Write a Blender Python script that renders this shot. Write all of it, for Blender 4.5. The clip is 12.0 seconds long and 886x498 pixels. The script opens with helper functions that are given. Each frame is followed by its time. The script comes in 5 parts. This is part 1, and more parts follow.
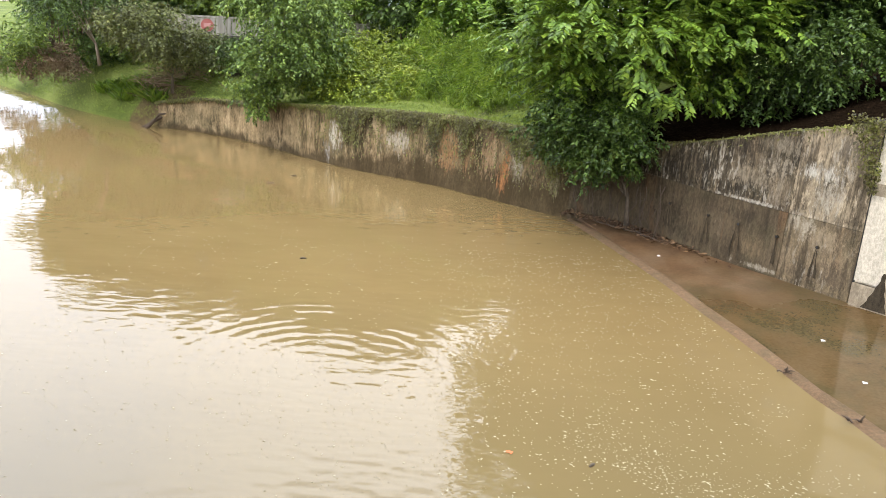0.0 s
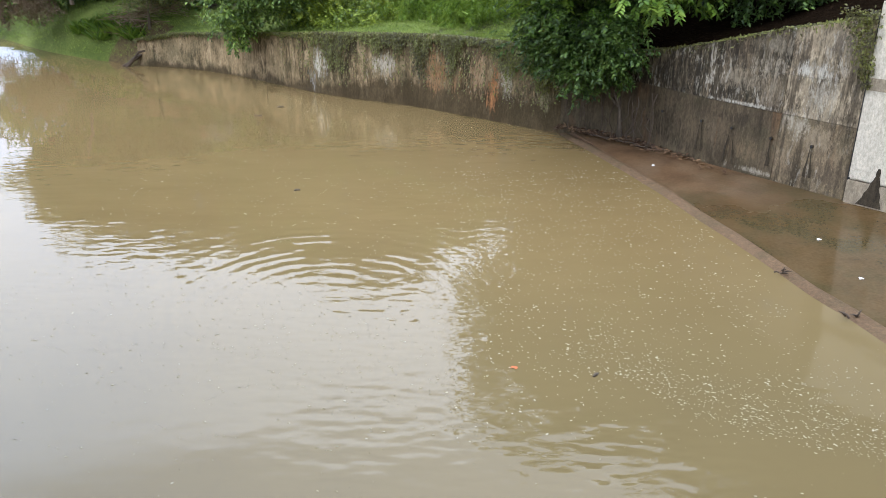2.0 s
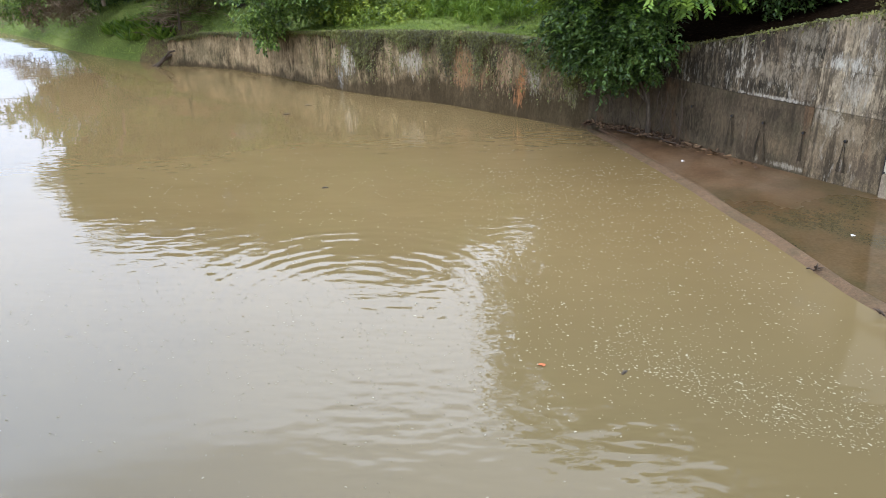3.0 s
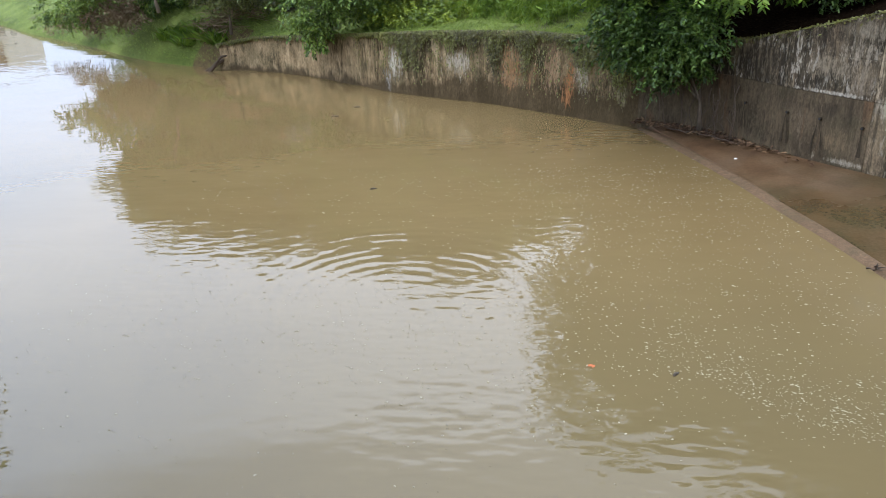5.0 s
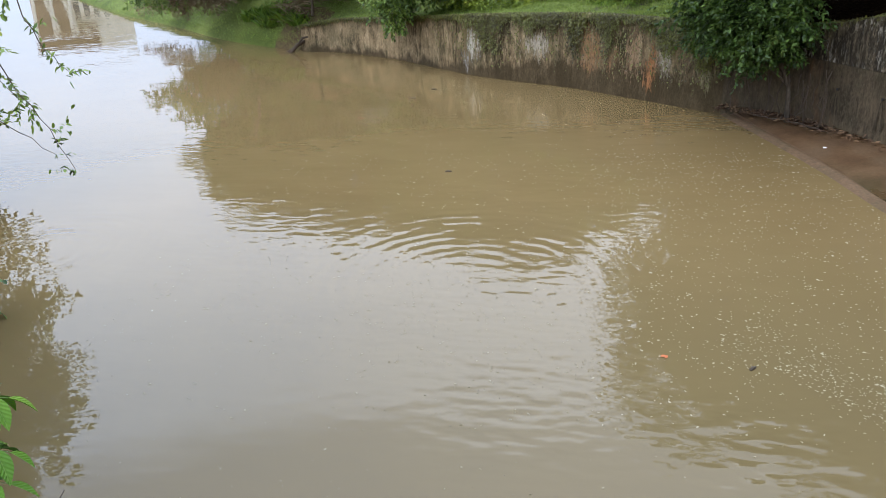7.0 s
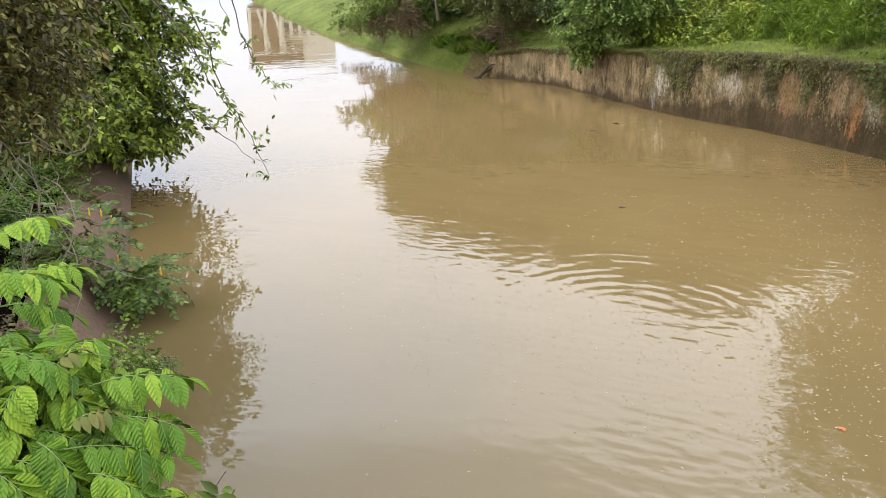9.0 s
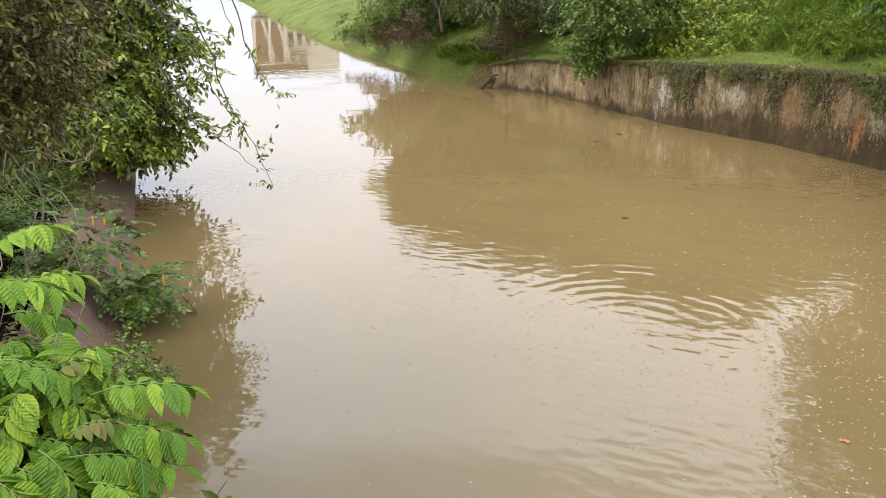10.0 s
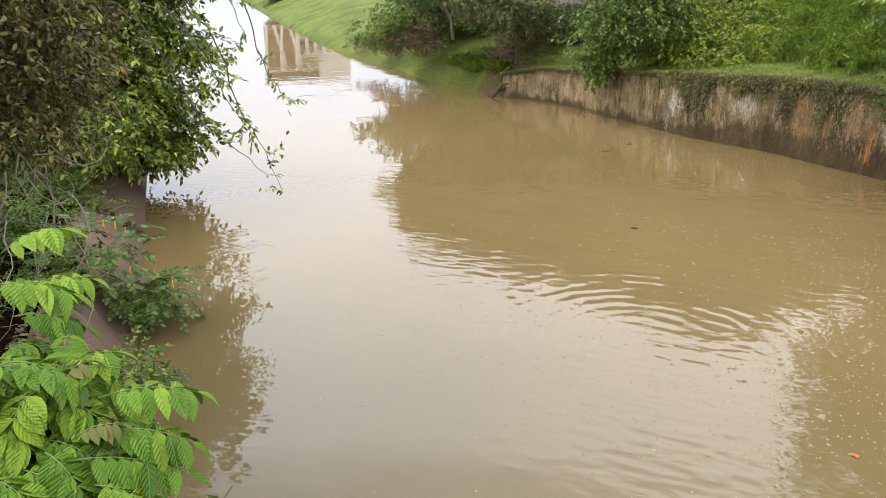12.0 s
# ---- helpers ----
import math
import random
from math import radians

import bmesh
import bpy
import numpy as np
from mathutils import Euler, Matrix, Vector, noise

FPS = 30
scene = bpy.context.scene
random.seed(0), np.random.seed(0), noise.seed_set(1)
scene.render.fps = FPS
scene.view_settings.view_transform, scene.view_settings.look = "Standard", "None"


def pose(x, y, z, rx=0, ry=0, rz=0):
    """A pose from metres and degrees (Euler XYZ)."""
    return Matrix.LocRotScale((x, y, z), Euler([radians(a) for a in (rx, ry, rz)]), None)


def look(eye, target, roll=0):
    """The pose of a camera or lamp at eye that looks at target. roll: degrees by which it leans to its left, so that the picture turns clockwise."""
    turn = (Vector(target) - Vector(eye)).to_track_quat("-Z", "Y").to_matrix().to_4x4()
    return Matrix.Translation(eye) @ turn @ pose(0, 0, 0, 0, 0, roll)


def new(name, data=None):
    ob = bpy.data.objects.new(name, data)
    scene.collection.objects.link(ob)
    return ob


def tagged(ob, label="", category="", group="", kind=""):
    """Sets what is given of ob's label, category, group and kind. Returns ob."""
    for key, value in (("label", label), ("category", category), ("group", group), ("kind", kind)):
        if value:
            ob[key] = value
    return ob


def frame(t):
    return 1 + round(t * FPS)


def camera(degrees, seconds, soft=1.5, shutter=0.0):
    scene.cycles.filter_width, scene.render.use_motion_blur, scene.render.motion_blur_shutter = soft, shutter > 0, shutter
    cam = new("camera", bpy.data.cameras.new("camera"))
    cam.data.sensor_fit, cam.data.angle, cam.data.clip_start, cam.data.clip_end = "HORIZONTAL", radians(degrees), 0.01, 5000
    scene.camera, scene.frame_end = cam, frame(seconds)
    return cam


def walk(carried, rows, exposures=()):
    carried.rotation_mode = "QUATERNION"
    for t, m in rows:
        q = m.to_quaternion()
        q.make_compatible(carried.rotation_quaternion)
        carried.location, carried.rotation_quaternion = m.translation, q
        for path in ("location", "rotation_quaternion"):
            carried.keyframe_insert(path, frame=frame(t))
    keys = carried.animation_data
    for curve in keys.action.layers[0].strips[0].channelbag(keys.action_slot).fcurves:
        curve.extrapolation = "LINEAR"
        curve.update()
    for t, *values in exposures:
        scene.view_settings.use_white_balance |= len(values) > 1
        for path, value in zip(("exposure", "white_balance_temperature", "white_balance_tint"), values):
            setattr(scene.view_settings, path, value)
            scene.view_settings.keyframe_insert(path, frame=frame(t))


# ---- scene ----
# ---- camera: a hand-held turn on a bridge, seven metres over the river ----
cam = camera(58.24, 12.0, soft=0.75)
EYE = (0.0, 0.0, 7.0)
TURNS = [
    (0.0, 72.97, -3.16, 0.97),
    (0.5, 70.58, -1.93, -0.49),
    (1.0, 68.63, -0.68, -0.87),
    (1.5, 67.77, -0.17, -0.99),
    (2.0, 67.46, 0.14, -0.51),
    (2.5, 67.47, 0.54, 0.38),
    (3.0, 67.27, 1.01, 1.26),
    (5.0, 67.39, 2.49, 4.38),
    (5.5, 67.46, 2.82, 5.28),
    (6.0, 66.89, 3.02, 6.63),
    (6.5, 66.48, 3.18, 7.67),
    (7.0, 66.45, 3.05, 9.84),
    (7.5, 66.53, 2.75, 17.16),
    (7.7, 66.83, 2.58, 19.59),
    (9.3, 69.41, 1.91, 23.18),
    (9.5, 69.57, 1.81, 23.21),
    (10.0, 69.76, 1.85, 23.38),
    (10.5, 69.83, 1.56, 23.81),
    (11.0, 69.91, 1.43, 24.07),
    (11.5, 70.17, 1.37, 24.14),
    (12.0, 70.34, 1.40, 24.20),
]
LIGHTNESS = [(0.0, 0.35, 6520, 10), (0.6, 0.3, 6300, 10), (1.5, 0.08, 5850, 9), (3.0, -0.06, 5700, 9), (5.0, -0.2, 5700, 9), (7.0, -0.31, 5750, 9), (7.7, -0.24, 6000, 9), (9.3, -0.08, 6750, 11), (12.0, -0.11, 6750, 11)]
walk(cam, [(t, pose(*EYE, a, b, c)) for t, a, b, c in TURNS], LIGHTNESS)

# ---- light: bright overcast sky, weak wide sun ----
SUN_EL, SUN_AZ = 62.0, 235.0
world = bpy.data.worlds.new("overcast_sky")
scene.world = world
world.use_nodes = True
wn, wl = world.node_tree.nodes, world.node_tree.links
wn.clear()
w_out = wn.new("ShaderNodeOutputWorld")
w_bg = wn.new("ShaderNodeBackground")
w_sky = wn.new("ShaderNodeTexSky")
w_sky.sky_type = "NISHITA"
w_sky.sun_disc = False
w_sky.sun_elevation = radians(SUN_EL)
w_sky.sun_rotation = radians(SUN_AZ)
w_sky.air_density, w_sky.dust_density, w_sky.ozone_density = 1.0, 4.0, 1.0
w_co = wn.new("ShaderNodeTexCoord")
w_noise = wn.new("ShaderNodeTexNoise")
w_noise.inputs["Scale"].default_value = 1.6
w_noise.inputs["Detail"].default_value = 6.0
w_ramp = wn.new("ShaderNodeValToRGB")
w_ramp.color_ramp.elements[0].position, w_ramp.color_ramp.elements[0].color = 0.38, (0.72, 0.82, 1.02, 1)
w_ramp.color_ramp.elements[1].position, w_ramp.color_ramp.elements[1].color = 0.62, (0.95, 0.965, 1.02, 1)
w_sep = wn.new("ShaderNodeSeparateXYZ")
w_grad = wn.new("ShaderNodeMapRange")
w_grad.inputs["From Min"].default_value, w_grad.inputs["From Max"].default_value = 0.0, 1.0
w_grad.inputs["To Min"].default_value, w_grad.inputs["To Max"].default_value = 10.0, 58.0
w_mul = wn.new("ShaderNodeVectorMath")
w_mul.operation = "SCALE"
w_mix = wn.new("ShaderNodeMix")
w_mix.data_type = "RGBA"
w_mix.inputs["Factor"].default_value = 0.9
wl.new(w_co.outputs["Generated"], w_noise.inputs["Vector"])
wl.new(w_co.outputs["Generated"], w_sep.inputs["Vector"])
wl.new(w_sep.outputs["Z"], w_grad.inputs["Value"])
wl.new(w_noise.outputs["Fac"], w_ramp.inputs["Fac"])
w_edge = wn.new("ShaderNodeMath")
w_edge.operation = "MULTIPLY_ADD"
w_edge.inputs[1].default_value = -0.22
w_deck = wn.new("ShaderNodeMapRange")
w_deck.inputs["From Min"].default_value, w_deck.inputs["From Max"].default_value = 0.425, 0.475
w_deck.inputs["To Min"].default_value, w_deck.inputs["To Max"].default_value = 0.8, 0.47
w_dull = wn.new("ShaderNodeMath")
w_dull.operation = "MULTIPLY"
wl.new(w_noise.outputs["Fac"], w_edge.inputs[0])
wl.new(w_sep.outputs["Z"], w_edge.inputs[2])
wl.new(w_edge.outputs["Value"], w_deck.inputs["Value"])
wl.new(w_grad.outputs["Result"], w_dull.inputs[0])
wl.new(w_deck.outputs["Result"], w_dull.inputs[1])
wl.new(w_ramp.outputs["Color"], w_mul.inputs[0])
wl.new(w_dull.outputs["Value"], w_mul.inputs["Scale"])
wl.new(w_sky.outputs["Color"], w_mix.inputs["A"])
wl.new(w_mul.outputs["Vector"], w_mix.inputs["B"])
wl.new(w_mix.outputs["Result"], w_bg.inputs["Color"])
w_bg.inputs["Strength"].default_value = 0.175
wl.new(w_bg.outputs["Background"], w_out.inputs["Surface"])
sun_data = bpy.data.lights.new("sun", "SUN")
sun_data.energy, sun_data.angle, sun_data.color = 1.5, radians(20), (1.0, 0.96, 0.9)
sun = new("sun", sun_data)
el, az = radians(SUN_EL), radians(SUN_AZ)
sun.matrix_world = look((0, 0, 60), (-math.sin(az) * math.cos(el), -math.cos(az) * math.cos(el), 60 - math.sin(el)))


# ---- materials ----
class Nodes:
    """A short way to write node materials."""

    def __init__(self, name):
        self.mat = bpy.data.materials.new(name)
        self.mat.use_nodes = True
        self.n, self.l = self.mat.node_tree.nodes, self.mat.node_tree.links
        self.n.clear()
        self.out = self.n.new("ShaderNodeOutputMaterial")
        self.co = self.n.new("ShaderNodeTexCoord")

    def put(self, kind, **values):
        node = self.n.new(kind)
        for key, value in values.items():
            self.set(node, key, value)
        return node

    def set(self, node, key, value):
        sock = node.inputs[int(key[1:]) if key[0] == "_" else key.replace("_", " ")]
        if isinstance(value, bpy.types.NodeSocket):
            self.l.new(value, sock)
        else:
            sock.default_value = value

    def noise(self, scale, detail=4.0, rough=0.55, stretch=(1, 1, 1), coord=None, seed=(0, 0, 0)):
        m = self.put("ShaderNodeMapping", Vector=coord or self.co.outputs["Object"], Scale=stretch, Location=seed)
        return self.put("ShaderNodeTexNoise", Vector=m.outputs["Vector"], Scale=scale, Detail=detail, Roughness=rough).outputs["Fac"]

    def ramp(self, fac, *stops):
        node = self.put("ShaderNodeValToRGB", Fac=fac)
        e = node.color_ramp.elements
        while len(e) < len(stops):
            e.new(0.5)
        for k, (p, c) in zip(e, stops):
            k.position = p
            k.color = (*c, 1) if len(c) == 3 else c
        return node.outputs["Color"]

    def step(self, fac, a, b):
        return self.put("ShaderNodeMapRange", Value=fac, From_Min=a, From_Max=b).outputs["Result"]

    def mix(self, fac, a, b, blend="MIX"):
        node = self.n.new("ShaderNodeMix")
        node.data_type, node.blend_type = "RGBA", blend
        for key, value in (("Factor", fac), ("A", a), ("B", b)):
            sock = [s for s in node.inputs if s.name == key and (s.type == "RGBA" or key == "Factor" and s.type == "VALUE")][0]
            if isinstance(value, bpy.types.NodeSocket):
                self.l.new(value, sock)
            else:
                sock.default_value = value if key == "Factor" else (*value, 1)
        return [s for s in node.outputs if s.type == "RGBA"][0]

    def math(self, op, a, b=0.0, c=0.0):
        node = self.n.new("ShaderNodeMath")
        node.operation = op
        for k, v in enumerate((a, b, c)):
            self.set(node, "_%d" % k, v)
        return node.outputs[0]

    def bump(self, height, strength=0.5, distance=0.02, normal=None):
        node = self.put("ShaderNodeBump", Height=height, Strength=strength, Distance=distance)
        if normal:
            self.l.new(normal, node.inputs["Normal"])
        return node.outputs["Normal"]

    def done(self, color, rough=0.8, normal=None, metal=0.0, spec=0.5, translucent=0.0):
        b = self.put("ShaderNodeBsdfPrincipled", Base_Color=color if isinstance(color, bpy.types.NodeSocket) else (*color, 1), Roughness=rough, Metallic=metal)
        b.inputs["Specular IOR Level"].default_value = spec
        if normal:
            self.l.new(normal, b.inputs["Normal"])
        shader = b.outputs["BSDF"]
        if translucent:
            t = self.put("ShaderNodeBsdfTranslucent", Color=color if isinstance(color, bpy.types.NodeSocket) else (*color, 1))
            m = self.put("ShaderNodeMixShader", Fac=translucent, _1=shader, _2=t.outputs["BSDF"])
            shader = m.outputs["Shader"]
        self.l.new(shader, self.out.inputs["Surface"])
        self.bsdf = b
        return self.mat


def leaf_material(name, dark, mid, light, odd=None, rough=0.42, translucent=0.16):
    k = Nodes(name)
    rnd = k.put("ShaderNodeNewGeometry").outputs["Random Per Island"]
    big = k.noise(0.8, 3.0)
    fac = k.math("ADD", k.math("MULTIPLY", rnd, 0.62), k.math("MULTIPLY", k.step(big, 0.3, 0.7), 0.38))
    stops = [(0.1, dark), (0.5, mid), (0.85, light)]
    if odd:
        stops.append((0.97, odd))
    return k.done(k.ramp(fac, *stops), rough, spec=0.3, translucent=translucent)


M_BUSH = leaf_material("leaf_mid_green", (0.0252, 0.0414, 0.0063), (0.115, 0.172, 0.0245), (0.224, 0.298, 0.0472), (0.348, 0.384, 0.0869))
M_DARK = leaf_material("leaf_dark_green", (0.0119, 0.0213, 0.00425), (0.049, 0.0863, 0.014), (0.117, 0.18, 0.0303), (0.187, 0.233, 0.0525))
M_PALE = leaf_material("leaf_light_green", (0.0389, 0.072, 0.0072), (0.111, 0.188, 0.017), (0.195, 0.272, 0.0291), (0.3, 0.326, 0.0484))
M_CREEP = leaf_material("leaf_creeper", (0.0432, 0.085, 0.009), (0.122, 0.208, 0.0213), (0.211, 0.297, 0.0332), (0.321, 0.321, 0.0416))
M_OLIVE = leaf_material("leaf_olive", (0.02, 0.018, 0.0058), (0.1, 0.088, 0.023), (0.27, 0.25, 0.07), (0.36, 0.2, 0.1))
M_DRY = leaf_material("dry_twigs", (0.084, 0.0576, 0.0312), (0.196, 0.133, 0.077), (0.308, 0.224, 0.14), translucent=0.0, rough=0.9)
M_VINE = leaf_material("wall_vine", (0.038, 0.03, 0.009), (0.105, 0.094, 0.02), (0.17, 0.18, 0.032), (0.24, 0.15, 0.07))
M_TUFT = leaf_material("grass_blades", (0.07, 0.09, 0.012), (0.18, 0.235, 0.032), (0.27, 0.32, 0.05), (0.34, 0.31, 0.085), rough=0.6)


def grass_ground():
    k = Nodes("grass_ground")
    a, b = k.noise(0.35, 5.0), k.noise(9.0, 4.0)
    c = k.ramp(k.math("ADD", k.math("MULTIPLY", a, 0.5), k.math("MULTIPLY", b, 0.5)), (0.33, (0.038, 0.054, 0.008)), (0.5, (0.105, 0.132, 0.024)), (0.66, (0.17, 0.195, 0.045)))
    soil = k.ramp(k.noise(6.0), (0.3, (0.03, 0.022, 0.014)), (0.7, (0.07, 0.052, 0.034)))
    return k.done(k.mix(k.step(k.noise(0.3, 5.0, seed=(4, 2, 0)), 0.6, 0.68), c, soil), 0.9, k.bump(b, 0.8, 0.12), spec=0.15)


def soil():
    k = Nodes("shade_dark_litter_soil")
    # Litter browns taken almost to black: the tree shade is in the colour.
    b = k.noise(8.0, 6.0)
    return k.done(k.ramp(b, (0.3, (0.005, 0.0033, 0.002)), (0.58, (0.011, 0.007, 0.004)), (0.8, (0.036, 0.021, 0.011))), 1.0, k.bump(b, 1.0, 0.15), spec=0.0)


def bark():
    k = Nodes("bark")
    b = k.noise(14.0, 6.0, stretch=(1, 1, 0.2))
    return k.done(k.ramp(b, (0.3, (0.035, 0.025, 0.015)), (0.55, (0.09, 0.066, 0.042)), (0.8, (0.17, 0.135, 0.095))), 0.9, k.bump(b, 0.7, 0.02))


def mud():
    k = Nodes("bare_mud")
    b = k.noise(5.0, 6.0, 0.65)
    return k.done(k.ramp(b, (0.32, (0.045, 0.029, 0.012)), (0.5, (0.1, 0.068, 0.03)), (0.68, (0.11, 0.11, 0.03))), 0.9, k.bump(b, 0.9, 0.1), spec=0.15)


M_GRASS, M_SOIL, M_BARK, M_MUD = grass_ground(), soil(), bark(), mud()


def concrete(name, clean, grime, moss=0.3, lo=0.42, hi=0.62, scale=1.0, white=0.0, rust=0.0, tide=0.0, marks=(), flake=0.0):
    """Old poured concrete: vertical run-off streaks, blotches, pale lime patches, a tide stain, single marks."""
    k = Nodes(name)
    xyz = k.put("ShaderNodeSeparateXYZ", Vector=k.co.outputs["Object"])
    run = k.noise(3.2 * scale, 9.0, 0.75, (1, 1, 0.14))
    fine = k.noise(9.0 * scale, 8.0, 0.8, (1, 1, 0.45), seed=(3, 1, 0))
    blot = k.noise(0.55 * scale, 7.0, 0.65, seed=(7, 0, 2))
    grain = k.noise(45.0, 4.0)
    f = k.math("ADD", k.math("MULTIPLY", run, 0.4), k.math("ADD", k.math("MULTIPLY", fine, 0.26), k.math("MULTIPLY", blot, 0.34)))
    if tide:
        # The darker colour covers more of the face from x -6.5 to -3.5 and beyond.
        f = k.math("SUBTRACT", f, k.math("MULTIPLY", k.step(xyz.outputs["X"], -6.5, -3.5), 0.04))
    c = k.mix(k.step(f, lo, hi), grime, clean)
    if white:
        c = k.mix(k.math("MULTIPLY", k.step(k.noise(2.8 * scale, 8.0, 0.75, (1, 1, 0.35), seed=(1, 9, 4)), 0.54, 0.6), white), c, (clean[0] * 1.2 + 0.13, clean[1] * 1.2 + 0.105, clean[2] * 1.2 + 0.072))
    if rust:
        c = k.mix(k.math("MULTIPLY", k.step(k.noise(1.4 * scale, 4.0, 0.6, (1, 1, 0.2), seed=(11, 2, 6)), 0.56, 0.66), rust), c, (0.2, 0.085, 0.03))
    if moss:
        c = k.mix(k.math("MULTIPLY", k.step(k.noise(0.9, 6.0, 0.7, seed=(2, 8, 1)), 0.48, 0.62), moss), c, (0.03, 0.04, 0.014))
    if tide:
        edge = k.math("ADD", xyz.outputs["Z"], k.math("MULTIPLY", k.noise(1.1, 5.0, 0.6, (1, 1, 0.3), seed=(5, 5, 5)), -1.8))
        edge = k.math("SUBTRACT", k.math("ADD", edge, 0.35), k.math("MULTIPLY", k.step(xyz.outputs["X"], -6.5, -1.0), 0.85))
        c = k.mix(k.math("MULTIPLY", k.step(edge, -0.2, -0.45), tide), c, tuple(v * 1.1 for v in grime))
    if flake:
        where = k.step(k.noise(0.7, 4.0, 0.6, seed=(3, 3, 8)), 0.4, 0.58)
        runs = k.step(k.noise(4.2, 7.0, 0.7, (1, 1, 0.1), seed=(9, 4, 1)), 0.52, 0.6)
        c = k.mix(k.math("MULTIPLY", runs, 0.75), c, grime)
        bits = k.step(k.noise(6.5, 7.0, 0.75, (1, 1, 0.28), seed=(2, 6, 3)), 0.54, 0.58)
        c = k.mix(k.math("MULTIPLY", k.math("MULTIPLY", bits, where), flake), c, (0.4, 0.355, 0.28))
    for (x, y, z), (w, h), col in marks:
        d = k.put("ShaderNodeVectorMath", _0=k.co.outputs["Object"], _1=(x, y, z))
        d.operation = "SUBTRACT"
        sc = k.put("ShaderNodeVectorMath", _0=d.outputs["Vector"], _1=(1 / w, 1 / w, 1 / h))
        sc.operation = "MULTIPLY"
        ln = k.put("ShaderNodeVectorMath", _0=sc.outputs["Vector"])
        ln.operation = "LENGTH"
        m = k.math("ADD", ln.outputs["Value"], k.math("ADD", k.math("MULTIPLY", k.math("SUBTRACT", fine, 0.5), 4.5), k.math("MULTIPLY", k.math("SUBTRACT", run, 0.5), 5.0)))
        c = k.mix(k.math("MULTIPLY", k.math("MULTIPLY", k.step(m, 1.15, 0.5), k.step(k.noise(7.0, 8.0, 0.75, (1, 1, 0.3), seed=(z, x, y)), 0.34, 0.52)), 0.9), c, col)
    mottle = k.ramp(k.noise(15.0, 9.0, 0.8, (1, 1, 0.55), seed=(4, 4, 2)), (0.32, (0.5, 0.48, 0.46)), (0.5, (0.95, 0.95, 0.95)), (0.68, (1.5, 1.48, 1.44)))
    c = k.mix(0.75, c, mottle, "MULTIPLY")
    c = k.mix(0.07, c, k.ramp(grain, (0.3, (0.03, 0.024, 0.017)), (0.7, (0.28, 0.235, 0.17))))
    return k.done(c, 0.85, k.bump(k.math("ADD", grain, k.math("MULTIPLY", fine, 2.0)), 0.6, 0.02), spec=0.1)


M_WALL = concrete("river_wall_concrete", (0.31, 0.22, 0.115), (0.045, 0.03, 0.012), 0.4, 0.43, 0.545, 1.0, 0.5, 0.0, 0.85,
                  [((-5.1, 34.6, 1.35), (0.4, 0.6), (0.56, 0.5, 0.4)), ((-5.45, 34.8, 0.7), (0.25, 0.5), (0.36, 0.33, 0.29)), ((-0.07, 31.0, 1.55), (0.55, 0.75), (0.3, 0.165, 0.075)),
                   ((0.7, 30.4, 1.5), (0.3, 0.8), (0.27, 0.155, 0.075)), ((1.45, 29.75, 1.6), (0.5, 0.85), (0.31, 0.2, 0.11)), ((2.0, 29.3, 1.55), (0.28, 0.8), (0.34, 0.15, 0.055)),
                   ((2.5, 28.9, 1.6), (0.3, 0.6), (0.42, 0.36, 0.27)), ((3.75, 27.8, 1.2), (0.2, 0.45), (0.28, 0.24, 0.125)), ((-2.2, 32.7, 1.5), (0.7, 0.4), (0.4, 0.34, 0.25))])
M_WALL2 = concrete("stained_panel_concrete", (0.3, 0.235, 0.15), (0.045, 0.033, 0.02), 0.1, 0.43, 0.53, 2.2, 0.7, 0.06, 0.0,
                   [((9.6, 20.5, 3.35), (0.5, 0.2), (0.46, 0.42, 0.34)), ((9.75, 20.2, 2.7), (0.35, 0.5), (0.36, 0.31, 0.23)), ((10.1, 19.8, 4.2), (0.6, 0.3), (0.13, 0.105, 0.075)), ((9.55, 20.5, 2.45), (0.12, 0.7), (0.42, 0.37, 0.29))], 0.8)
M_WALL3 = concrete("damp_panel_concrete", (0.2, 0.147, 0.086), (0.045, 0.033, 0.019), 0.2, 0.42, 0.56, 2.0, 0.3, 0.15, 0.0,
                   [((9.9, 20.1, 1.7), (0.7, 0.3), (0.24, 0.18, 0.11)), ((9.5, 20.6, 1.9), (0.3, 0.35), (0.34, 0.29, 0.21)), ((10.2, 19.7, 0.8), (0.5, 0.4), (0.09, 0.065, 0.04))], 0.5)
# Far upper lifts: stains, plus tree shade painted as dark tones and end blotches.
M_WALL4 = concrete("stained_shade_toned_concrete", (0.128, 0.096, 0.058), (0.0165, 0.0125, 0.0075), 0.1, 0.46, 0.57, 2.2, 0.6, 0.05, 0.0,
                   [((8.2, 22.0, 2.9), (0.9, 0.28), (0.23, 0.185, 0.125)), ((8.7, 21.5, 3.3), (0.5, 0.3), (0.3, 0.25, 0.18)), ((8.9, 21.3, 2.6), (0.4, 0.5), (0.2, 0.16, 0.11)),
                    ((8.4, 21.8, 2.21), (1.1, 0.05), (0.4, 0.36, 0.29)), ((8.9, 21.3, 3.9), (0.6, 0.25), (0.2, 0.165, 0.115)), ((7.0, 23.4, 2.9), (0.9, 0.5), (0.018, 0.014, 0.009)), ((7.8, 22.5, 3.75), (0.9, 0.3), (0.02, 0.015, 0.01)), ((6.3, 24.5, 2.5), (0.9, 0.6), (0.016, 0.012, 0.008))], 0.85)
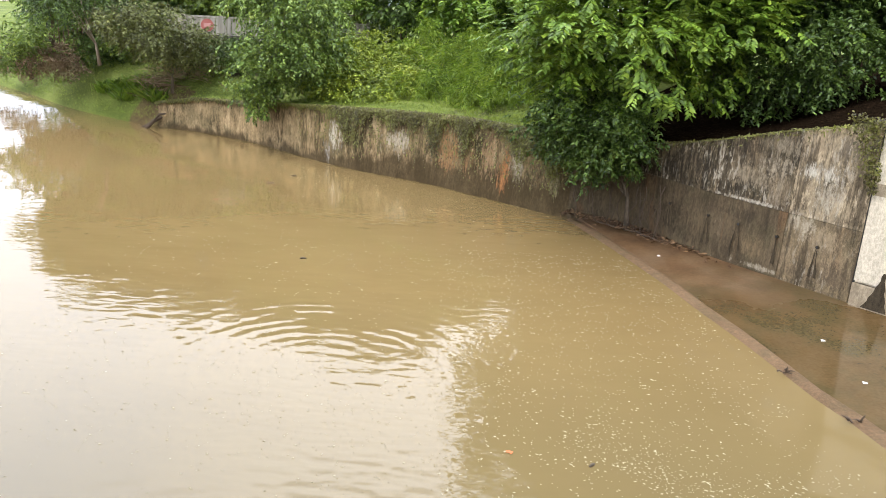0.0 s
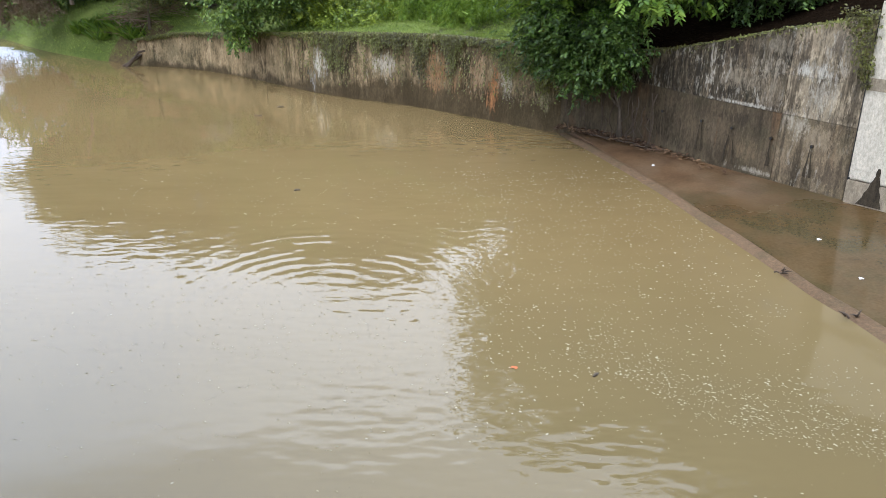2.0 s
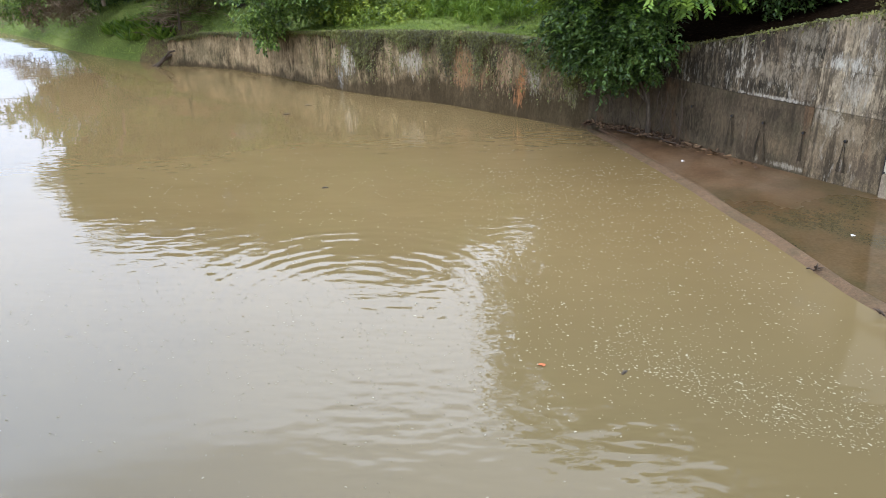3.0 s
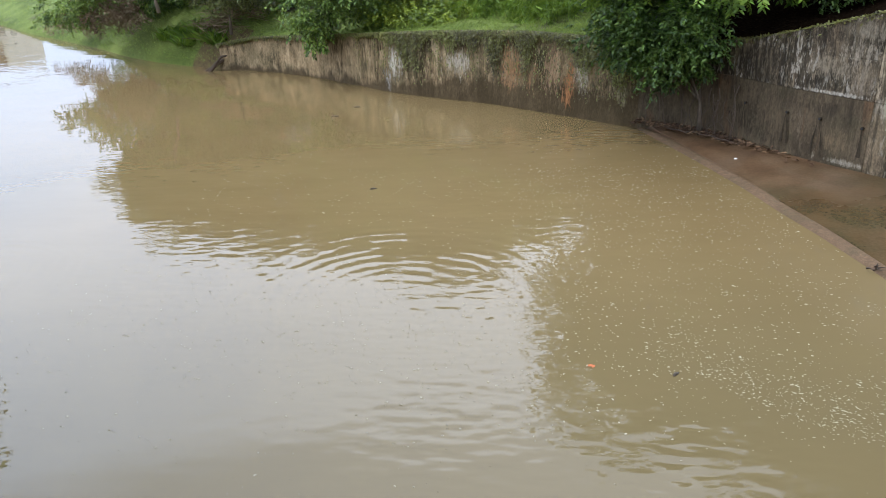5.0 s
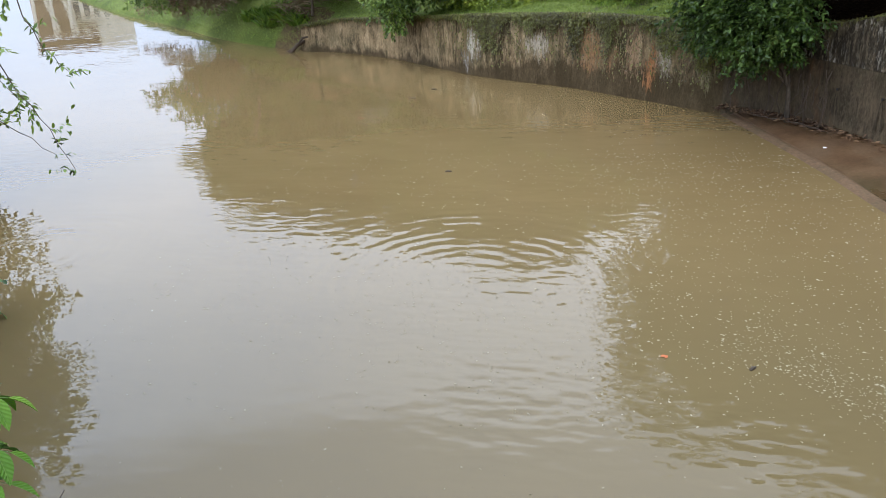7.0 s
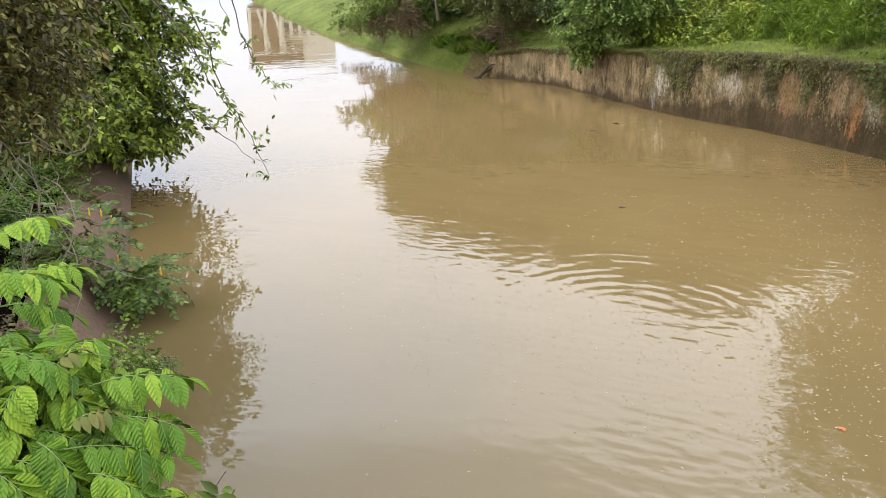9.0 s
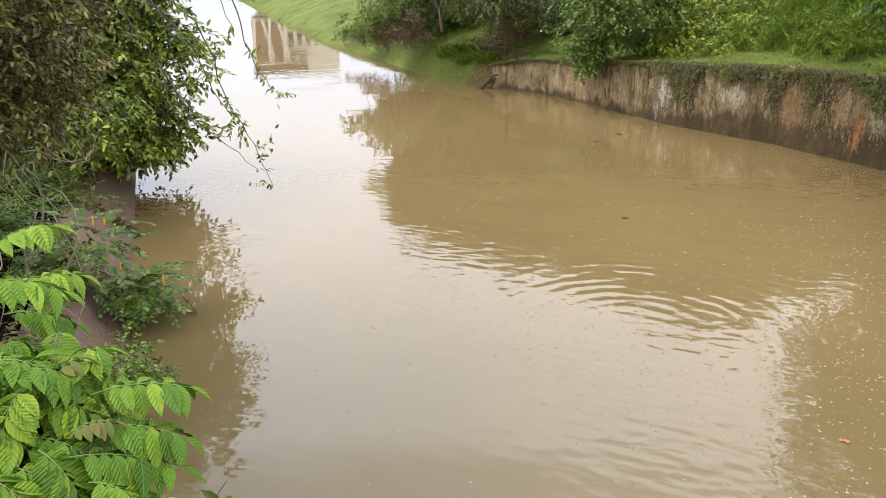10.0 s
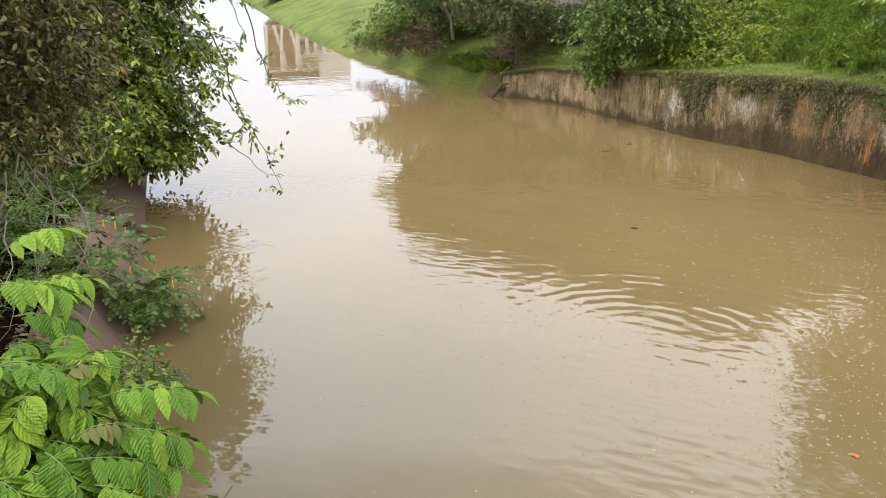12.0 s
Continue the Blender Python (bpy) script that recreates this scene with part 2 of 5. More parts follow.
# Far lowest lift: wet concrete, its far end blotched dark for the tree's shade.
M_WALL5 = concrete("wet_shade_toned_concrete", (0.12, 0.087, 0.05), (0.028, 0.02, 0.011), 0.2, 0.4, 0.6, 1.1, 0.12, 0.25, 0.0,
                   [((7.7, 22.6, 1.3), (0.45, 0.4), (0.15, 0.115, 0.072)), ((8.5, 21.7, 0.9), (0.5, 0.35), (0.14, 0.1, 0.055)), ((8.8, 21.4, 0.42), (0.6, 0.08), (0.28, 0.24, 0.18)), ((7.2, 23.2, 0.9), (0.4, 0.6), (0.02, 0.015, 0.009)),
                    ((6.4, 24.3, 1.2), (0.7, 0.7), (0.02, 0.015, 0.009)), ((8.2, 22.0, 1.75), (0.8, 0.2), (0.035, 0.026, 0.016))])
M_WHITE = concrete("whitewashed_concrete", (0.6, 0.53, 0.41), (0.4, 0.345, 0.26), 0.0, 0.3, 0.6, 0.8, 0.0, 0.0, 0.0, [((11.0, 18.5, 2.4), (0.05, 0.7), (0.12, 0.1, 0.075)), ((11.4, 18.0, 3.6), (0.5, 0.1), (0.16, 0.135, 0.1))])
M_FOOT = concrete("muddy_cracked_render", (0.34, 0.275, 0.19), (0.19, 0.15, 0.1), 0.0, 0.4, 0.6, 1.0, 0.2, 0.0, 0.0)
M_LEFT = concrete("bank_concrete", (0.2, 0.135, 0.09), (0.125, 0.082, 0.054), 0.0, 0.35, 0.7, 0.6, 0.0, 0.0)
M_STAIN = concrete("wet_run_off_stain", (0.062, 0.046, 0.027), (0.018, 0.013, 0.008), 0.0, 0.42, 0.58, 2.5)
M_HOLE = Nodes("dark_bore_and_joint").done((0.01, 0.009, 0.008), 0.6)


def wet_slab():
    k = Nodes("wet_muddy_slab")
    xyz = k.put("ShaderNodeSeparateXYZ", Vector=k.co.outputs["Object"])
    a, b = k.noise(0.7, 7.0, 0.65), k.noise(14.0, 5.0)
    c = k.ramp(a, (0.36, (0.056, 0.027, 0.01)), (0.5, (0.088, 0.045, 0.017)), (0.64, (0.12, 0.068, 0.03)))
    c = k.mix(k.math("MULTIPLY", k.step(k.noise(0.45, 5.0, seed=(6, 1, 0)), 0.5, 0.62), 0.5), c, (0.12, 0.078, 0.043))
    edge = k.math("ADD", xyz.outputs["Y"], k.math("MULTIPLY", k.noise(0.4, 5.0, 0.6, seed=(2, 5, 0)), 5.0))
    wet = k.step(edge, 23.6, 20.8)
    c = k.mix(k.math("MULTIPLY", wet, 0.6), c, (0.066, 0.044, 0.014))
    algae = k.math("MULTIPLY", k.step(k.noise(0.55, 6.0, 0.65, seed=(8, 3, 0)), 0.46, 0.6), k.step(xyz.outputs["Y"], 23.0, 19.0))
    c = k.mix(k.math("MULTIPLY", algae, 0.65), c, (0.038, 0.034, 0.011))
    c = k.mix(0.15, c, k.ramp(b, (0.3, (0.02, 0.013, 0.008)), (0.7, (0.16, 0.11, 0.07))))
    return k.done(c, k.math("SUBTRACT", 0.62, k.math("MULTIPLY", wet, 0.54)), k.bump(k.math("MULTIPLY", b, k.math("SUBTRACT", 1.0, k.math("MULTIPLY", wet, 1.0))), 0.08, 0.001), spec=0.2)


M_SLAB = wet_slab()
M_LIP = concrete("silty_lip_concrete", (0.15, 0.092, 0.049), (0.095, 0.056, 0.028), 0.25, 0.4, 0.6, 0.7)
RINGS = [(-2.4, 14.2, 0.42, 2.9, 1.2, 0.0078), (-4.4, 14.9, 0.3, 0.6, 0.45, 0.005), (-12.4, 15.0, 0.36, 1.6, 1.2, 0.009)]


def muddy_water():
    """Silty water: brown body, darkened near the bridge for its shade, mirror surface with wavelets and rings that
    spread from a few places.
    """
    k = Nodes("muddy_water")
    xyz = k.put("ShaderNodeSeparateXYZ", Vector=k.co.outputs["Object"])
    big, mid = k.noise(0.07, 4.0, seed=(1, 4, 0)), k.noise(0.5, 5.0, 0.6, (1, 2.5, 1), seed=(3, 3, 0))
    c = k.ramp(k.math("ADD", k.math("MULTIPLY", big, 0.75), k.math("MULTIPLY", mid, 0.25)), (0.36, (0.143, 0.0965, 0.038)), (0.64, (0.18, 0.1235, 0.0505)))
    # Shade of the bridge put into the body colour, with a wavering edge.
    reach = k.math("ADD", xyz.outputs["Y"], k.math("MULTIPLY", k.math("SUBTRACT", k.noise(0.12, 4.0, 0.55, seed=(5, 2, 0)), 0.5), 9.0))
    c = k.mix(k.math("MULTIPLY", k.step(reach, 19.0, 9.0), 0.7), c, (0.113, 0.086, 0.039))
    w1 = k.noise(0.55, 0.5, 0.4, (1.0, 1.5, 1.0))
    w2 = k.noise(1.6, 0.6, 0.4, (0.9, 2.0, 1.0), seed=(4, 7, 0))
    calm = k.step(k.noise(0.16, 2.0, seed=(9, 1, 0)), 0.46, 0.62)
    for x, y, r, gain in ((-0.8, 10.2, 1.6, 4.0), (2.5, 9.2, 1.5, 3.0), (-7.0, 17.3, 3.4, 0.8), (-1.2, 13.4, 2.0, 0.9)):
        dx, dy = k.math("SUBTRACT", xyz.outputs["X"], x), k.math("SUBTRACT", xyz.outputs["Y"], y)
        q = k.math("DIVIDE", k.math("ADD", k.math("MULTIPLY", dx, dx), k.math("MULTIPLY", dy, dy)), -r * r)
        calm = k.math("ADD", calm, k.math("MULTIPLY", k.math("POWER", 2.718, q), gain))
    w3 = k.noise(3.4, 0.6, 0.4, (0.9, 1.7, 1.0), seed=(1, 5, 0))
    w2 = k.math("ADD", w2, k.math("MULTIPLY", w3, 0.5))
    h = k.math("ADD", k.math("MULTIPLY", w1, 0.007), k.math("MULTIPLY", k.math("MULTIPLY", w2, k.math("ADD", calm, 0.3)), 0.0054))
    for x, y, length, mean, width, amp in RINGS:
        dx, dy = k.math("SUBTRACT", xyz.outputs["X"], x), k.math("SUBTRACT", xyz.outputs["Y"], y)
        r = k.math("SQRT", k.math("ADD", k.math("MULTIPLY", dx, dx), k.math("MULTIPLY", dy, dy)))
        r = k.math("ADD", r, k.math("MULTIPLY", k.noise(0.5, 2.0, seed=(x, y, 0)), 0.5))
        q = k.math("DIVIDE", k.math("SUBTRACT", r, mean), width)
        env = k.math("POWER", 2.718, k.math("MULTIPLY", k.math("MULTIPLY", q, q), -1.0))
        env = k.math("MULTIPLY", env, k.math("ADD", k.step(dy, -1.2, 1.6), 0.12))
        env = k.math("MULTIPLY", env, k.step(k.noise(0.6, 2.0, seed=(y, x, 0)), 0.4, 0.62))
        h = k.math("ADD", h, k.math("MULTIPLY", k.math("MULTIPLY", k.math("SINE", k.math("MULTIPLY", r, 6.283 / length)), env), amp * 0.5))
    m = k.done(c, 0.0, k.bump(h, 1.0, 1.0))
    k.bsdf.inputs["IOR"].default_value = 1.4
    return m


M_WATER = muddy_water()


# ---- mesh helpers ----
def mesh(name, verts, faces, material=None, smooth=False):
    me = bpy.data.meshes.new(name)
    me.from_pydata([tuple(v) for v in verts], [], [tuple(f) for f in faces])
    me.validate()
    if material:
        me.materials.append(material)
    if smooth:
        me.polygons.foreach_set("use_smooth", [True] * len(me.polygons))
    return me


def thing(name, x, y, z, label, category, group="", kind=""):
    ob = new(name)
    ob.location = (x, y, z)
    return tagged(ob, label, category, group, kind)


def under(ob, parent):
    """Make ob a part of parent, with its mesh given in world metres."""
    ob.parent = parent
    ob.matrix_parent_inverse = Matrix.Translation(-parent.location) if parent.parent is None else Matrix.Identity(4)
    return ob


def part(name, me, parent, label=""):
    ob = under(new(name, me), parent)
    return tagged(ob, label) if label else ob


def tube(points, radii, sides=7):
    """Vertices and faces of a tapered tube along points."""
    pts = [Vector(p) for p in points]
    verts, faces = [], []
    for i, p in enumerate(pts):
        d = (pts[min(i + 1, len(pts) - 1)] - pts[max(i - 1, 0)]).normalized()
        u = d.orthogonal().normalized() if i == 0 else (u - d * u.dot(d)).normalized()
        v = d.cross(u)
        for s in range(sides):
            a = 2 * math.pi * s / sides
            verts.append(p + (u * math.cos(a) + v * math.sin(a)) * radii[i])
    for i in range(len(pts) - 1):
        for s in range(sides):
            t = (s + 1) % sides
            faces.append((i * sides + s, i * sides + t, (i + 1) * sides + t, (i + 1) * sides + s))
    faces.append(tuple(range(sides))[::-1])
    faces.append(tuple(range((len(pts) - 1) * sides, len(pts) * sides)))
    return verts, faces


def joined(chunks):
    verts, faces = [], []
    for v, f in chunks:
        n = len(verts)
        verts += list(v)
        faces += [tuple(i + n for i in q) for q in f]
    return verts, faces


def unit(a):
    return a / np.maximum(np.linalg.norm(a, axis=-1, keepdims=True), 1e-9)


def leaf_mesh(name, base, along, up, length, ratio, material, fold=0.25, droop=0.15):
    """One folded leaf of four triangles per row: base point, direction, upward side."""
    n = len(base)
    along, up = unit(along), np.asarray(up, float)
    side = unit(np.cross(along, up) + 1e-6)
    up = np.cross(side, along)
    ln = np.asarray(length, float).reshape(-1, 1) * np.ones((n, 1))
    m1 = base + along * ln * 0.28 + up * ln * fold * 0.28
    m2 = base + along * ln * 0.66 + up * ln * (fold * 0.25 - droop * 0.4)
    tip = base + along * ln - up * ln * droop
    w1, w2 = side * ln * ratio * 0.46, side * ln * ratio * 0.42
    v = np.stack([base, m1 + w1, m2 + w2, tip, m2 - w2, m1 - w1], 1).reshape(-1, 3)
    q = np.arange(n)[:, None] * 6
    tri = np.concatenate([q + [0, 1, 2], q + [0, 2, 3], q + [0, 3, 4], q + [0, 4, 5]], 1).reshape(-1)
    me = bpy.data.meshes.new(name)
    me.vertices.add(n * 6)
    me.vertices.foreach_set("co", v.astype(np.float32).ravel())
    me.loops.add(n * 12)
    me.loops.foreach_set("vertex_index", tri.astype(np.int32))
    me.polygons.add(n * 4)
    me.polygons.foreach_set("loop_start", np.arange(0, n * 12, 3, dtype=np.int32))
    me.update(calc_edges=True)
    me.materials.append(material)
    return me


def sprays(rng, blobs, count, per, leaf, reach, droop=0.35, shell=0.55, pinnate=False, lumps=0.35, group=11):
    """Leaves set along short twigs; the twigs stand in clumps on lumpy ellipsoids. blobs: x, y, z, rx, ry, rz."""
    b = np.array(blobs, float)
    vol = (b[:, 3] * b[:, 4] * b[:, 5]) ** 0.7
    clumps = max(len(b), count // group)
    home = rng.choice(len(b), clumps, p=vol / vol.sum())
    d0 = unit(rng.normal(size=(clumps, 3)))
    low = 0.62 + lumps * (np.sin(d0[:, 0] * 5 + home * 1.7) * np.sin(d0[:, 1] * 6 + home * 2.3) + 0.6 * np.sin(d0[:, 2] * 9 + d0[:, 0] * 7 + home))
    r0 = (shell + (1 - shell) * rng.random(clumps) ** 0.6) * (low + 0.4)
    mid = b[home, :3] + d0 * r0[:, None] * b[home, 3:6]
    wide = (0.16 + 0.2 * rng.random(clumps)) * np.minimum(b[home, 3], 2.0) + 0.05
    pick = rng.integers(0, clumps, count)
    jit = rng.normal(size=(count, 3)) * [1, 1, 0.55]
    c = mid[pick] + jit * wide[pick][:, None] * 0.75
    way = unit(d0[pick] * [1, 1, 0.45] + unit(jit) * 0.8 + rng.normal(size=(count, 3)) * 0.3 + [0, 0, -droop])
    side = unit(np.cross(way, [0, 0, 1.0]) + 1e-6)
    k = np.linspace(0.08, 1.0, per)[None, :, None]
    sag = np.array([0, 0, -1.0]) * droop * reach
    base = c[:, None] + way[:, None] * k * reach + sag * k ** 2
    sign = np.where(np.arange(per) % 2 == 0, 1.0, -1.0)[None, :, None]
    if pinnate:
        along = side[:, None] * sign + way[:, None] * 0.55 + [0, 0, -0.2] + rng.normal(size=base.shape) * 0.12
        up = np.cross(side, way)[:, None] * np.ones_like(base) + rng.normal(size=base.shape) * 0.15
    else:
        along = side[:, None] * sign * 0.8 + way[:, None] * 0.6 + rng.normal(size=base.shape) * 0.5 + [0, 0, -droop * 0.6]
        up = np.array([0, 0, 1.0]) + rng.normal(size=base.shape) * 0.5
    size = leaf * (0.7 + 0.6 * rng.random(count * per))
    return base.reshape(-1, 3), along.reshape(-1, 3), up.reshape(-1, 3), size


def tree(name, label, base, trunk, limbs, blobs, count, per, leaf, reach, material, ratio=0.45, seed=1, droop=0.35, shell=0.55, pinnate=False, r0=0.14, bark_mat=None, category="tree", group="", lumps=0.35):
    """A tapered trunk with limbs to the crown's lumps, and a crown of separate leaves."""
    rng = np.random.default_rng(seed)
    root = thing(name, *base, label, category, group)
    base = Vector(base)
    pts = [base + Vector((0, 0, -0.3))] + [Vector(p) for p in trunk]
    radii = [r0 * 1.3] + [r0 * (1 - 0.6 * (i + 1) / len(trunk)) for i in range(len(trunk))]
    chunks = [tube(pts, radii, 8)]
    for i in range(limbs):
        bl = blobs[i % len(blobs)]
        start = pts[1 + (i % len(trunk))] if len(trunk) > 1 else pts[1]
        end = Vector(bl[:3]) + Vector(rng.normal(size=3)) * 0.35 * min(bl[3:6])
        midp = start.lerp(end, 0.5) + Vector(rng.normal(size=3)) * 0.15 * (end - start).length * 0.6
        rr = r0 * 0.5
        chunks.append(tube([start, midp, end], [rr, rr * 0.6, rr * 0.2], 5))
    part("trunk", mesh("trunk", *joined(chunks), bark_mat or M_BARK, True), root)
    part("crown", leaf_mesh("crown", *sprays(rng, blobs, count, per, leaf, reach, droop, shell, pinnate, lumps), ratio, material), root)
    return root


# ---- plan of the river ----
RIGHT = [(30, -26), (22, 5), (11.06, 18.58), (10.45, 19.3), (9.84, 20.2), (9.05, 21.3), (8.1, 22.65), (7.1, 24.4), (6.2, 25.95), (4.33, 27.39), (3.53, 28.0),
         (2.36, 29.1), (0.89, 30.35), (-0.71, 31.75), (-2.65, 32.95), (-4.84, 34.4), (-7.02, 36.4), (-9.66, 38.9), (-13.2, 41.2), (-15.4, 41.9),
         (-19.6, 44.5), (-23.5, 47.8), (-27.0, 51.4), (-32.0, 56.1), (-38.9, 62.6), (-56.8, 82.4), (-102.5, 135.2), (-330, 400)]
TOP = [6.5, 6.0, 5.0, 4.9, 4.6, 4.3, 3.85, 3.35, 3.05, 2.85, 2.82, 2.9, 2.92, 2.82, 2.72, 2.56, 2.29, 1.95, 1.7, 1.3, 0.6, 0.45, 0.4, 0.4, 0.4, 0.4, 0.4, 0.4]
ALONG = [-44, -24, -13, -11, -9, -7, -5, -3, -1, 0.5, 2, 4, 6, 8, 10, 12.5, 15, 18, 21, 24, 28, 33, 38, 46, 57, 85, 155, 520]
LEFT_DIR = Vector((-0.68, 0.733)).normalized()
LEFT_OUT = Vector((-LEFT_DIR.y, LEFT_DIR.x))


def left_at(s, u=0.0):
    p = Vector((-10.93, 9.77)) + LEFT_DIR * s + LEFT_OUT * u
    return p.x, p.y


def smooth_path(pts, vals, n):
    """Points and values along a gently rounded polyline."""
    out, res = [], []
    p = [Vector(q) for q in pts]
    way = [(p[min(i + 1, len(p) - 1)] - p[max(i - 1, 0)]).normalized() for i in range(len(p))]
    for i in range(len(p) - 1):
        ln = (p[i + 1] - p[i]).length
        for k in range(n):
            t = k / n
            h = p[i] * (2 * t ** 3 - 3 * t * t + 1) + p[i + 1] * (3 * t * t - 2 * t ** 3) + way[i] * ln * (t ** 3 - 2 * t * t + t) + way[i + 1] * ln * (t ** 3 - t * t)
            out.append(h)
            res.append(vals[i] + (vals[i + 1] - vals[i]) * t)
    return out + [p[-1]], res + [vals[-1]]


def outward(path, i):
    d = (path[min(i + 1, len(path) - 1)] - path[max(i - 1, 0)]).normalized()
    return Vector((d.y, -d.x))


def at(az, dist, z=0.0):
    """A place by its bearing from the bridge in degrees, its distance and height."""
    return Vector((dist * math.sin(radians(az)), dist * math.cos(radians(az)), z))


def right_profile(i, top):
    """Height of the right bank at distances behind its edge."""
    if i < 9:
        return [(0.3, top - 0.12), (1.2, top + 0.1), (3, top + 0.55), (6, top + 1.1), (12, top + 1.6), (40, 6.3), (600, 6.5)]
    if i < 19:
        return [(0.3, top - 0.06), (1.2, top + 0.06), (2.8, top + 0.2), (5.5, top + 1.0), (9, top + 1.6), (30, 4.8), (600, 5.6)]
    if i < 22:
        return [(0.3, 0.4), (1.2, 1.3), (2.2, 2.2), (3.2, 2.75), (5.0, 3.2), (9, 3.5), (30, 4.2), (600, 5.4)]
    return [(0.3, 0.22), (1.2, 0.7), (2.8, 1.35), (6.0, 2.5), (10, 3.3), (30, 4.2), (600, 5.4)]


FINE = 4
BANK, BANK_TOP = smooth_path(RIGHT, TOP, FINE)


def bank_height(i, u):
    """Height of the right bank behind fine path point i at distance u."""
    f = i / FINE
    k = min(int(f), len(RIGHT) - 2)
    t = f - k
    lo, hi = right_profile(k, BANK_TOP[i] if k < 19 else TOP[k]), right_profile(k + 1, BANK_TOP[i] if k < 18 else TOP[k + 1])
    pa = np.interp(u, [0] + [q[0] for q in lo], [lo[0][1] - 0.3] + [q[1] for q in lo])
    pb = np.interp(u, [0] + [q[0] for q in hi], [hi[0][1] - 0.3] + [q[1] for q in hi])
    return float(pa + (pb - pa) * t)


def bank_point(i, u):
    p, o = BANK[i], outward(BANK, i)
    x, y = p.x + o.x * u, p.y + o.y * u
    lump = 0.16 * noise.noise((x * 0.3, y * 0.3, 5.0)) + 0.05 * noise.noise((x * 1.3, y * 1.3, 9.0))
    return x, y, bank_height(i, u) + lump * min(u * 0.7, 1.6)


def build_ground():
    verts, faces, mats = [], [], []
    us = [0.3, 0.7, 1.2, 2.0, 2.8, 3.8, 5, 6.5, 9, 12, 18, 30, 80, 600]
    for i, p in enumerate(BANK):
        row = []
        s = float(np.interp(i / FINE, range(len(ALONG)), ALONG))
        for u, z in [(600, 5.5), (60, 5.0), (16, 4.6), (8, 3.7), (4.5, 2.6), (2.2, 1.3), (1.1, 0.55), (0.0, -0.9)]:
            x, y = left_at(s, u)
            row.append((x, y, z + 0.12 * noise.noise((x * 0.3, y * 0.3, 1.0)) * min(u, 4)))
        lx, ly = left_at(s, -1.0)
        row.append((lx, ly, -1.4))
        o = outward(BANK, i)
        row.append((p.x - o.x, p.y - o.y, -1.4))
        row.append((p.x + o.x * 0.05, p.y + o.y * 0.05, -0.5 if i < 19 * FINE else -0.12))
        for u in us:
            row.append(bank_point(i, u))
        verts += row
    n = len(row)
    for i in range(len(BANK) - 1):
        for j in range(n - 1):
            faces.append((i * n + j, i * n + j + 1, (i + 1) * n + j + 1, (i + 1) * n + j))
            mud = (i >= 19 * FINE and j == 9) or (18.4 * FINE < i < 19.3 * FINE and 9 <= j < 14)
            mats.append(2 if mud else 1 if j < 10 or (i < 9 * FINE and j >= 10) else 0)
    me = mesh("ground", verts, faces, M_GRASS, True)
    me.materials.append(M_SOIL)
    me.materials.append(M_MUD)
    me.polygons.foreach_set("material_index", mats)
    return tagged(new("ground", me), "grassy river banks with leaf-littered soil darkened for tree shade", "ground", kind="structure")


build_ground()


def build_water():
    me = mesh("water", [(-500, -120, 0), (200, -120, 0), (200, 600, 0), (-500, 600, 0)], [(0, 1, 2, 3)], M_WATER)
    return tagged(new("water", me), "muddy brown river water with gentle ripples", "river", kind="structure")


build_water()


def wall_strip(name, path, tops, thick, material, label, bottom=-1.2, batter=0.05):
    """A wall along a path: face, top and back."""
    verts, faces = [], []
    for i, (p, t) in enumerate(zip(path, tops)):
        o = outward(path, i)
        for off, z in ((-0.02, bottom), (0.0, 0.0), (batter * t * 0.5, t * 0.5), (batter * t, t - 0.03), (batter * t + 0.03, t), (batter * t + thick, t), (batter * t + thick, bottom)):
            verts.append((p.x + o.x * off, p.y + o.y * off, z))
    n = 7
    for i in range(len(path) - 1):
        for j in range(n - 1):
            faces.append((i * n + j, (i + 1) * n + j, (i + 1) * n + j + 1, i * n + j + 1))
    faces += [tuple(range(n)), tuple(range((len(path) - 1) * n, len(path) * n))[::-1]]
    return tagged(new(name, mesh(name, verts, faces, material)), label, "retaining wall", kind="structure")


far_path, far_top = smooth_path(RIGHT[9:20], TOP[9:20], 4)
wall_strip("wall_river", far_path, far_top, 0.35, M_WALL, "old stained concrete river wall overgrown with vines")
near_path, near_top = smooth_path(RIGHT[3:10], TOP[3:10], 4)
near_wall = wall_strip("wall_apron", near_path, [t - 0.02 for t in near_top], 0.3, M_WALL3, "tall weathered concrete wall with dark run-off streaks")
for v in near_wall.data.vertices:
    v.co.x += 0.045
    v.co.y += 0.04


def path_at(path, vals, f):
    i = min(int(f), len(path) - 2)
    o = outward(path, i).lerp(outward(path, i + 1), f - i)
    return path[i].lerp(path[i + 1], f - i), o, vals[i] + (vals[i + 1] - vals[i]) * (f - i)


